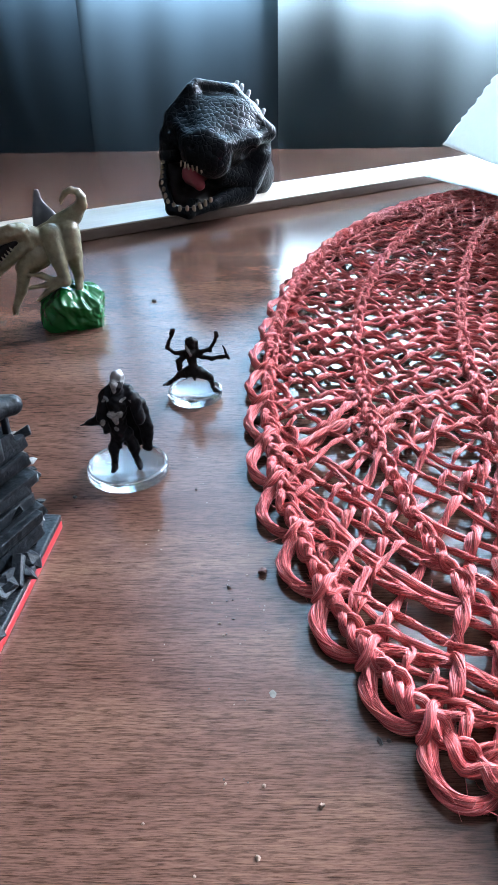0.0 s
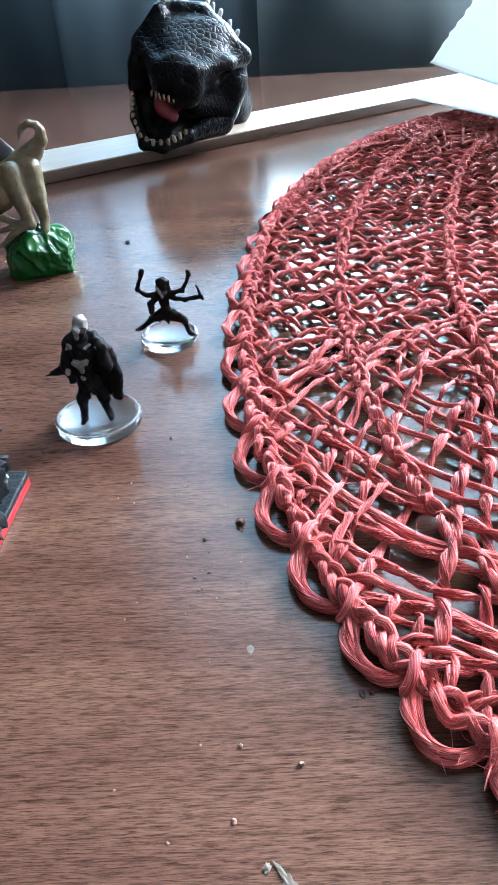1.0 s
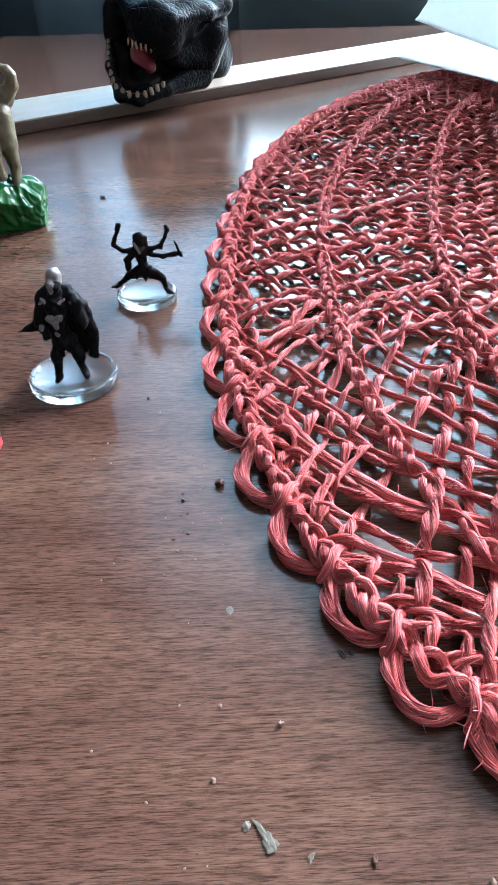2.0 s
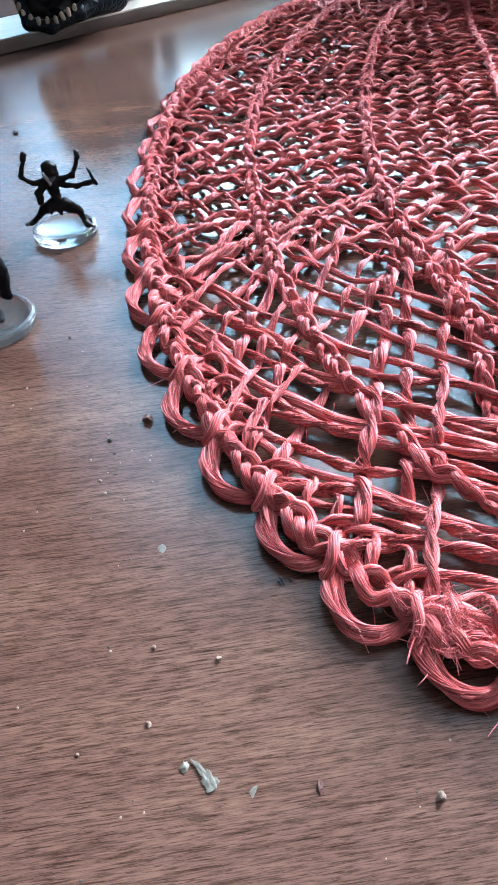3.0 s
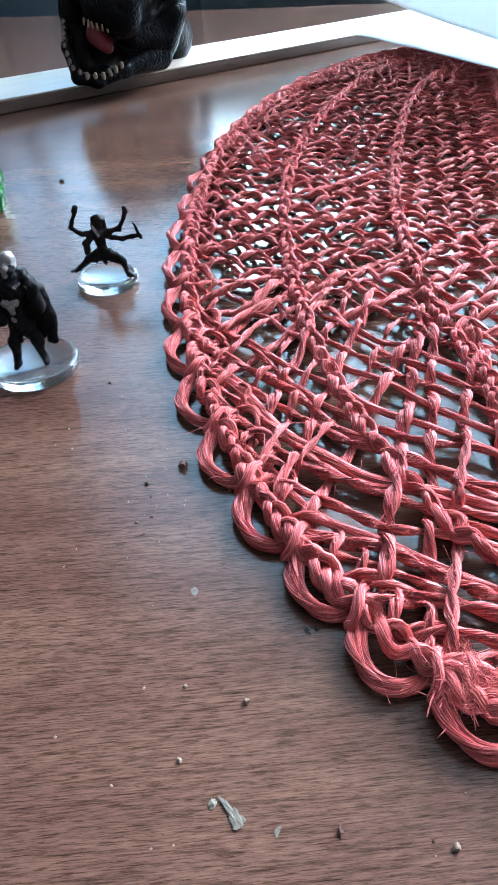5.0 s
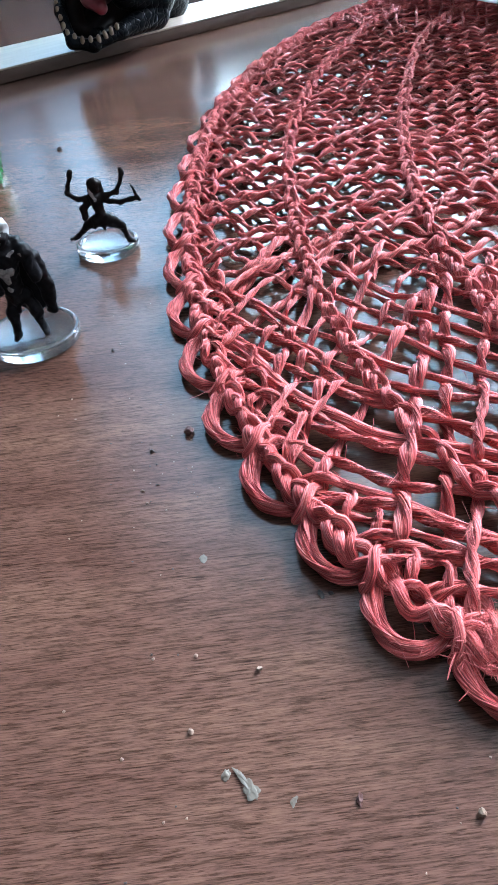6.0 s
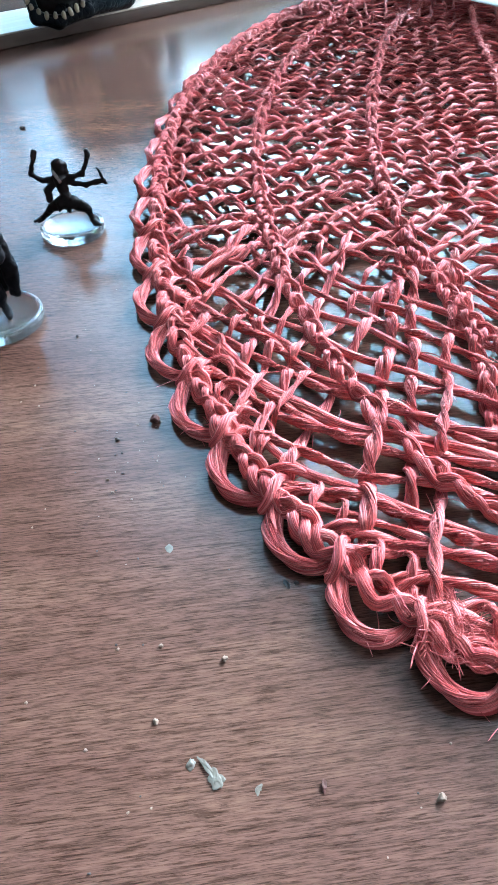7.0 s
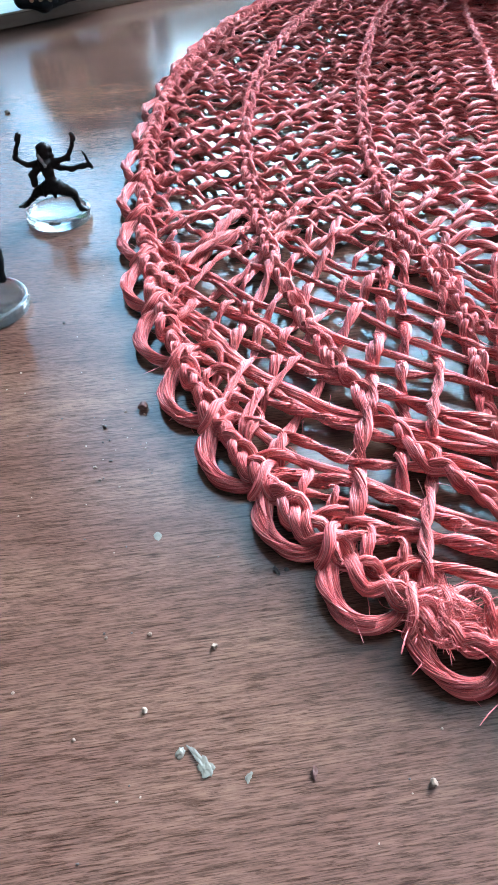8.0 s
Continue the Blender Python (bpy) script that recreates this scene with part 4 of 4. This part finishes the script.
def beast_head():
    """A black scaly toy head with open jaws, its chin on the wooden strip."""
    head = tagged(new("toy_beast_head"), "black scaly toy dinosaur head with open red mouth", "toy head")
    head.location = (-0.066, 0.53, 0.0)
    skull = [
        ((-0.0020, 0.028, 0.0600), (0.0040, 0.032, 0.0520), 0.0270, 0.0280, 0),
        ((-0.0175, 0.020, 0.0640), (-0.0160, 0.018, 0.0560), 0.0185, 0.0190, 0),
        ((-0.0165, 0.012, 0.0805), (0.0080, 0.024, 0.0770), 0.0080, 0.0120, 0),
        ((-0.0300, 0.006, 0.0600), (-0.0310, 0.004, 0.0470), 0.0080, 0.0065, 0),
        ((0.0200, 0.022, 0.0680), (0.0280, 0.020, 0.0580), 0.0120, 0.0110, 0),
        ((0.0250, 0.014, 0.0440), (0.0190, 0.010, 0.0290), 0.0145, 0.0140, 0),
        ((0.0000, 0.004, 0.0660), (-0.0040, -0.024, 0.0540), 0.0185, 0.0150, 0),
        ((-0.0095, -0.028, 0.0520), (0.0010, -0.028, 0.0470), 0.0118, 0.0125, 0),
        ((0.0060, 0.036, 0.0480), (0.0180, 0.062, 0.0300), 0.0240, 0.0170, 0),
        ((0.0180, 0.062, 0.0300), (0.0190, 0.070, 0.0220), 0.0180, 0.0205, 0),
        ((-0.0150, 0.002, 0.0680), (-0.0130, -0.010, 0.0600), 0.0170, 0.0150, 0),
        ((0.0130, 0.008, 0.0640), (0.0100, -0.008, 0.0560), 0.0190, 0.0160, 0),
        ((-0.0345, 0.002, 0.0580), (-0.0365, -0.002, 0.0450), 0.0062, 0.0052, 0),
        ((-0.0340, 0.004, 0.0460), (-0.0300, 0.006, 0.0330), 0.0060, 0.0070, 0),
        # brow ridges
        ((-0.0165, 0.000, 0.0885), (-0.0300, -0.004, 0.0720), 0.0040, 0.0036, 0),
        ((-0.0300, -0.004, 0.0720), (-0.0340, -0.004, 0.0580), 0.0036, 0.0042, 0),
        ((-0.0130, 0.006, 0.0925), (0.0120, 0.020, 0.0870), 0.0028, 0.0030, 0),
        ((0.0120, 0.012, 0.0860), (0.0375, 0.006, 0.0600), 0.0032, 0.0040, 0),
        ((0.0375, 0.006, 0.0600), (0.0270, -0.012, 0.0560), 0.0040, 0.0036, 0),
        ((0.0270, -0.012, 0.0575), (0.0080, -0.034, 0.0560), 0.0036, 0.0032, 0),
        ((-0.0280, -0.010, 0.0690), (-0.0150, -0.034, 0.0590), 0.0034, 0.0030, 0),
        # hollows: eyes, nostrils, mouth
        ((0.0260, -0.015, 0.0480), (0.0275, -0.019, 0.0465), 0.0070, 0.0070, None),
        ((-0.0280, -0.014, 0.0600), (-0.0285, -0.018, 0.0580), 0.0060, 0.0060, None),
        ((0.0030, -0.0410, 0.0520), (0.0032, -0.044, 0.0525), 0.0020, 0.0020, None),
        ((-0.0120, -0.0400, 0.0560), (-0.0124, -0.043, 0.0565), 0.0020, 0.0020, None),
        ((-0.0220, -0.028, 0.0310), (-0.0150, 0.002, 0.0320), 0.0148, 0.0120, None),
        # cheek
        ((0.0030, -0.012, 0.0340), (0.0120, -0.001, 0.0310), 0.0080, 0.0100, 0),
    ]

    def plates(p):
        q = p * 430
        return -0.00008 * np.clip(np.sin(q[..., 0] + 1.3 * np.sin(q[..., 2] * 0.7)) * np.sin(q[..., 2] + np.sin(q[..., 0] * 0.6)) * np.sin(q[..., 1] * 0.8), -0.5, 1)

    adopt("skull", sculpt("skull", skull, 0.0010, 0.007, plates), SKIN, head)
    jaw = [
        ((-0.0375, 0.002, 0.0460), (-0.0355, -0.024, 0.0300), 0.0034, 0.0032, 0),
        ((-0.0355, -0.024, 0.0300), (-0.0295, -0.036, 0.0150), 0.0032, 0.0034, 0),
        ((-0.0295, -0.036, 0.0150), (-0.0170, -0.036, 0.0122), 0.0034, 0.0034, 0),
        ((-0.0170, -0.036, 0.0122), (-0.0010, -0.022, 0.0160), 0.0034, 0.0040, 0),
        ((-0.0010, -0.022, 0.0160), (0.0180, 0.006, 0.0210), 0.0040, 0.0110, 0),
        ((-0.0200, -0.016, 0.0150), (-0.0150, 0.010, 0.0190), 0.0052, 0.0090, 0),
    ]
    adopt("lower_jaw", sculpt("lower_jaw", jaw, 0.0010, 0.003), SKIN, head)
    inner = [
        ((-0.0220, -0.016, 0.0170), (-0.0140, 0.006, 0.0250), 0.0050, 0.0120, 0),
        ((-0.0280, -0.010, 0.0340), (-0.0160, 0.006, 0.0340), 0.0070, 0.0110, 0),
        ((-0.0320, -0.008, 0.0360), (-0.0270, -0.020, 0.0200), 0.0060, 0.0050, 0),
        ((-0.0330, 0.000, 0.0380), (-0.0290, 0.000, 0.0270), 0.0052, 0.0070, 0),
        ((-0.0250, 0.010, 0.0360), (0.0000, 0.008, 0.0250), 0.0115, 0.0125, 0),
    ]
    adopt("palate", sculpt("palate", inner, 0.0011, 0.003), GULLET, head, "black inside of the mouth")
    tongue = [((-0.0120, -0.004, 0.0360), (-0.0140, -0.022, 0.0370), 0.0085, 0.0082, 0, (1, 1, 1.1)), ((-0.0140, -0.024, 0.0360), (-0.0090, -0.031, 0.0310), 0.0070, 0.0040, 0)]
    adopt("tongue", sculpt("tongue", tongue, 0.0008, 0.003), TONGUE, head, "red tongue")
    # lower teeth stand along the jaw, upper teeth hang from the muzzle
    rail = np.array([(-0.0378, -0.010, 0.0425), (-0.0366, -0.026, 0.0330), (-0.0320, -0.036, 0.0215), (-0.0240, -0.0395, 0.0175), (-0.0140, -0.038, 0.0165), (-0.0020, -0.027, 0.0205)])
    run = np.r_[0, np.cumsum(np.linalg.norm(np.diff(rail, axis=0), axis=1))]
    for k in range(15):
        at = run[-1] * k / 14
        x, y, z = (np.interp(at, run, rail[:, n]) for n in range(3))
        bm = lathe(bmesh.new(), [(0.0013, -0.003), (0.0014, -0.001), (0.0012, 0.0007), (0.0007, 0.0014), (0, 0.0016)], 10)
        part("lower_tooth", bm, TOOTH, head).matrix_local = pose(x, y, z, 18 + 10 * random.uniform(-1, 1), 12 * random.uniform(-1, 1), 0)
    for k in range(6):
        t = k / 6
        bm = lathe(bmesh.new(), [(0.0006, -0.003), (0.0007, 0.0), (0.0006, 0.0006), (0.0002, 0.0011), (0, 0.0012)], 10)
        part("upper_tooth", bm, TOOTH, head).matrix_local = pose(-0.0205 + 0.0170 * t, -0.0355 - 0.004 * math.sin(3.1 * t), 0.0445 - 0.0050 * t, 180 + 12 * random.uniform(-1, 1), 10 * random.uniform(-1, 1), 0)
    # pale nubs along the crown, the light on them put into their colour
    for x, y, z, lean in ((-0.004, 0.020, 0.0885, -60), (0.0095, 0.026, 0.0875, 45), (0.0150, 0.028, 0.0840, 20), (0.0185, 0.030, 0.0805, 35), (0.0245, 0.034, 0.0735, 30), (0.0285, 0.036, 0.0680, 40)):
        nub = [((x, y, z - 0.004), (x + 0.0065 * math.sin(radians(lean)), y, z + 0.0052 * math.cos(radians(lean))), 0.0023, 0.0016, 0)]
        adopt("crown_spike", sculpt("crown_spike", nub, 0.0006, 0.001), SPIKE, head, "pale spike with the light put into its colour")


beast_head()


def paper_sheet(name, corner, a, b, bow, label, ragged):
    """A thin sheet spanned by two ways from a corner, bowed, with one torn edge."""
    rng = np.random.default_rng(3)
    n = 70
    u, v = np.meshgrid(np.linspace(0, 1, n), np.linspace(0, 1, n), indexing="ij")
    torn = ragged * (rng.uniform(-1, 1, n) + np.sin(np.arange(n) * 1.9) * 0.8)
    corner, a, b, bow = (np.array(w, float) for w in (corner, a, b, bow))
    verts = corner + u[..., None] * a + v[..., None] * b + (4 * u * (1 - u) * (0.3 + v))[..., None] * bow
    verts += ((1 - u) ** 8 * torn[None])[..., None] * a / np.linalg.norm(a)
    verts[..., 2] += 0.0006 * np.sin(u * 21 + v * 9) * np.sin(v * 17)
    i, k = np.meshgrid(np.arange(n - 1), np.arange(n - 1), indexing="ij")
    faces = np.stack([i * n + k, (i + 1) * n + k, (i + 1) * n + k + 1, i * n + k + 1], -1).reshape(-1, 4)
    ob = adopt(name, quads(name, verts.reshape(-1, 3), faces), PAPER)
    solid = ob.modifiers.new("thickness", "SOLIDIFY")
    solid.thickness = 0.0004
    return tagged(ob, label, "paper", "torn paper sheets")


paper_sheet("paper_sheet", (0.104, 0.641, 0.0125), (0.075, -0.185, 0.003), (0.24, 0.19, 0.004), (0.0, 0.0, 0.002), "white torn paper lying over the placemat's end", 0.0012)
paper_sheet("paper_sheet", (0.1275, 0.700, 0.0310), (0.075, -0.255, -0.008), (0.115, 0.010, 0.165), (0.0, 0.0, -0.004), "white paper leaf standing up with a torn edge", 0.0016)


def scenery_piece():
    """A black painted ruin on a square board with a red underside."""
    ruin = tagged(new("scenery_piece"), "black painted model ruin on a red-edged board", "model scenery")
    ruin.location = (-0.1035, 0.112, 0.0)
    part("red_board", box(bmesh.new(), (0.070, 0.080, 0.0026), pose(-0.0005, -0.0002, 0.0014), 0.0003), RED, ruin, "bright red lower board")
    part("black_board", box(bmesh.new(), (0.0695, 0.0795, 0.0020), pose(0, 0, 0.0038), 0.0006), CHAR, ruin)
    rng = random.Random(4)
    for k in range(130):
        x, y = rng.uniform(-0.01, 0.0332), rng.uniform(-0.0378, 0.0372)
        s = rng.uniform(0.0035, 0.0075)
        bm = lump(bmesh.new(), (s, s * rng.uniform(0.6, 1.3), s * rng.uniform(0.35, 0.7)), pose(x, y, 0.0052, rng.uniform(-25, 25), rng.uniform(-25, 25), rng.uniform(0, 180)), 0.55, k * 1.3, 1)
        ob = part("rubble", bm, CHAR, ruin)
        ob.data.polygons.foreach_set("use_smooth", [False] * len(ob.data.polygons))
    for k in range(60):
        x, y = rng.uniform(0.014, 0.0330), rng.uniform(-0.037, 0.030)
        bm = box(bmesh.new(), (rng.uniform(0.002, 0.0045), rng.uniform(0.005, 0.010), rng.uniform(0.0010, 0.0022)), pose(x, y, 0.0066 + 0.001 * rng.random(), rng.uniform(-30, 35), rng.uniform(-35, 35), rng.uniform(-60, 20)), 0.0003, 1)
        for v in bm.verts:
            v.co += 0.0008 * noise.noise_vector(v.co * 300)
        ob = part("shard", bm, CHAR, ruin)
        ob.data.polygons.foreach_set("use_smooth", [False] * len(ob.data.polygons))
    # leaning layers of broken slabs
    for k in range(11):
        z = 0.0075 + 0.0026 * k
        turn = 28 + rng.uniform(-5, 5)
        far = Vector((0.0362 - rng.uniform(0, 0.0035) - 0.00010 * k, 0.0365 - rng.uniform(0, 0.006)))
        length = rng.uniform(0.034, 0.05)
        mid = far - Vector((math.sin(radians(turn)), math.cos(radians(turn)))) * length / 2 - Vector((0.0085, 0))
        bm = box(bmesh.new(), (0.019, length, 0.0034), pose(mid.x, mid.y, z, rng.uniform(2, 9), rng.uniform(-10, 10), -turn), 0.0006)
        for v in bm.verts:
            v.co += 0.0009 * noise.noise_vector(v.co * 260)
        ob = part("slab", bm, CHAR, ruin)
        ob.data.polygons.foreach_set("use_smooth", [False] * len(ob.data.polygons))
        bm = lump(bmesh.new(), (0.0034, 0.0028, 0.0016), pose(far.x - 0.0025, far.y - 0.002, z + 0.0010, 0, 25, 30 * k), 0.8, k, 1)
        tip = part("broken_tip", bm, TOY_GREY if k % 3 == 1 else CHAR, ruin)
        tip.data.polygons.foreach_set("use_smooth", [False] * len(tip.data.polygons))
    # splinters and broken planks over the slabs
    for k in range(46):
        z = rng.uniform(0.009, 0.034)
        y = rng.uniform(-0.030, 0.034)
        x = 0.0312 - 0.36 * max(0.0, 0.030 - y) - rng.uniform(0.0, 0.0030)
        bm = box(bmesh.new(), (rng.uniform(0.0014, 0.0028), rng.uniform(0.006, 0.015), rng.uniform(0.0008, 0.0018)), pose(x, y, z, rng.uniform(-10, 38), rng.uniform(-50, 50), rng.uniform(-40, -8)), 0.0003, 1)
        for v in bm.verts:
            v.co += 0.0007 * noise.noise_vector(v.co * 400)
        ob = part("splinter", bm, TOY_TRIM if k % 9 == 4 else CHAR, ruin)
        ob.data.polygons.foreach_set("use_smooth", [False] * len(ob.data.polygons))
    part("tower", box(bmesh.new(), (0.030, 0.028, 0.012), pose(0.0115, 0.018, 0.0385, 0, 0, -28), 0.001), CHAR, ruin)
    for k in range(6):
        part("bar", box(bmesh.new(), (0.0016, 0.0016, 0.010), pose(0.0303 - 0.0026 * k, 0.0285 - 0.0043 * k, 0.0380), 0.0003), CHAR, ruin)
    cap = [((0.0312, 0.0320, 0.0430), (0.0120, 0.0000, 0.0440), 0.0024, 0.0024, 0), ((0.0312, 0.0320, 0.0430), (-0.0150, 0.0340, 0.0430), 0.0024, 0.0024, 0), ((0.0090, 0.022, 0.0430), (-0.008, 0.018, 0.0430), 0.012, 0.012, 0, (1, 1, 6))]
    adopt("ledge", sculpt("ledge", cap, 0.0008, 0.001), CHAR, ruin, "rounded grey top ledge")


scenery_piece()


# ---- crumbs and flakes ----
def speck(name, place, size, mat, label, category, seed, rough=0.5):
    bm = lump(bmesh.new(), size, pose(0, 0, size[2] * 0.42, 0, 0, seed * 47.0), rough, seed, 2)
    ob = part(name, bm, mat)
    ob.data.polygons.foreach_set("use_smooth", [False] * len(ob.data.polygons))
    ob.location = (*place, 0.0)
    return tagged(ob, label, category)


speck("brown_crumb", (-0.0118, 0.1357), (0.0024, 0.0021, 0.0019), CRUMB, "dark reddish-brown crumb on the wooden table", "crumb", 1.0)
speck("wood_flake", (-0.0078, 0.0990), (0.0021, 0.0014, 0.00018), CHIP, "small pale flake lying on the table", "flake", 2.0, 0.9)
speck("pale_crumb", (0.0018, 0.0755), (0.0011, 0.0009, 0.0008), DUST, "tiny pale crumb on the wooden table", "crumb", 3.0, 1.0)
speck("pale_crumb", (-0.0086, 0.0787), (0.0007, 0.0007, 0.0006), DUST, "tiny pale crumb on the wooden table", "crumb", 4.0)
speck("pale_crumb", (0.0310, 0.0522), (0.0012, 0.0011, 0.0009), DUST, "tiny pale crumb on the wooden table", "crumb", 5.0, 1.2)
speck("pale_crumb", (-0.0090, 0.0660), (0.0010, 0.0009, 0.0005), DUST, "tiny pale crumb on the wooden table", "crumb", 6.0)
speck("wood_flake", (0.0059, 0.0553), (0.0008, 0.0016, 0.00018), CHIP, "small pale flake lying on the table", "flake", 7.0, 0.9)
speck("dark_crumb", (-0.0698, 0.1661), (0.0013, 0.0011, 0.0008), SMUT, "small dark crumb on the wooden table", "crumb", 8.0)
speck("dark_crumb", (-0.0800, 0.3430), (0.0022, 0.0026, 0.0012), SMUT, "small dark crumb on the wooden table", "crumb", 9.0)
speck("dark_crumb", (0.0133, 0.0891), (0.0024, 0.0008, 0.0004), SMUT, "small dark crumb beside the placemat", "crumb", 10.0, 0.9)
speck("dark_crumb", (0.0151, 0.0893), (0.0009, 0.0008, 0.0006), SMUT, "small dark crumb beside the placemat", "crumb", 11.0)

speck("dark_crumb", (0.0150, 0.1590), (0.0022, 0.0017, 0.0014), SMUT, "dark crumb under an opening of the placemat", "crumb", 12.0, 0.9)
speck("brown_crumb", (0.0230, 0.1560), (0.0026, 0.0018, 0.0013), CRUMB, "brown crumb under an opening of the placemat", "crumb", 13.0, 1.0)
speck("dark_crumb", (-0.0200, 0.1300), (0.0009, 0.0010, 0.0008), SMUT, "small dark crumb on the wooden table", "crumb", 14.0)
speck("pale_crumb", (-0.0210, 0.1180), (0.0009, 0.0006, 0.0004), DUST, "tiny pale crumb on the wooden table", "crumb", 15.0)
speck("dark_crumb", (-0.0340, 0.1720), (0.0008, 0.0007, 0.0006), SMUT, "small dark crumb on the wooden table", "crumb", 16.0)
speck("brown_crumb", (0.0150, 0.0550), (0.0016, 0.0008, 0.0005), CRUMB, "thin brown crumb on the wooden table", "crumb", 17.0, 0.9)


def paint_chip():
    chip = tagged(new("paint_chip"), "pale grey-green chip of paint on the table", "paint chip")
    chip.location = (-0.0010, 0.0580, 0.0)
    bm = bmesh.new()
    lump(bm, (0.0021, 0.0024, 0.00022), pose(0.0011, -0.0010, 0.0002, 0, 0, 20), 0.9, 3.3, 3)
    lump(bm, (0.0008, 0.0034, 0.0002), pose(-0.0004, 0.0009, 0.0002, 0, 0, 35), 0.9, 1.3, 3)
    flake = part("flake", bm, CHIP, chip)
    flake.data.polygons.foreach_set("use_smooth", [False] * len(flake.data.polygons))
    part("fragment", lump(bmesh.new(), (0.0010, 0.0015, 0.00018), pose(-0.0027, 0.0013, 0.0001, 0, 0, -30), 0.9, 6.1, 3), CHIP, chip)


paint_chip()


def scattered_specks():
    rng = random.Random(21)
    for name, mat, count, label in (("pale_specks", DUST, 50, "tiny pale crumbs strewn over the table"), ("dark_specks", SMUT, 32, "tiny dark specks strewn over the table")):
        bm = bmesh.new()
        made = 0
        while made < count:
            if made % 3 == 0:
                x, y = rng.gauss(-0.016, 0.006), rng.gauss(0.124, 0.007)
            else:
                x, y = rng.uniform(-0.07, 0.04), rng.uniform(0.03, 0.33)
            dx, dy = x - MAT["centre"][0], y - MAT["centre"][1]
            c, s_ = math.cos(MAT["turn"]), math.sin(MAT["turn"])
            lx, ly = c * dx + s_ * dy, -s_ * dx + c * dy
            if (lx / 0.156) ** 2 + (ly / 0.308) ** 2 < 1 or x < -0.045 and y > 0.07:
                continue
            size = rng.uniform(0.00025, 0.0006)
            lump(bm, (size, size * rng.uniform(0.6, 1.4), size * 0.6), pose(x, y, size * 0.25, 0, 0, rng.uniform(0, 180)), 0.5, made, 1)
            made += 1
        tagged(part(name, bm, mat), label, "specks", kind="stuff")


scattered_specks()
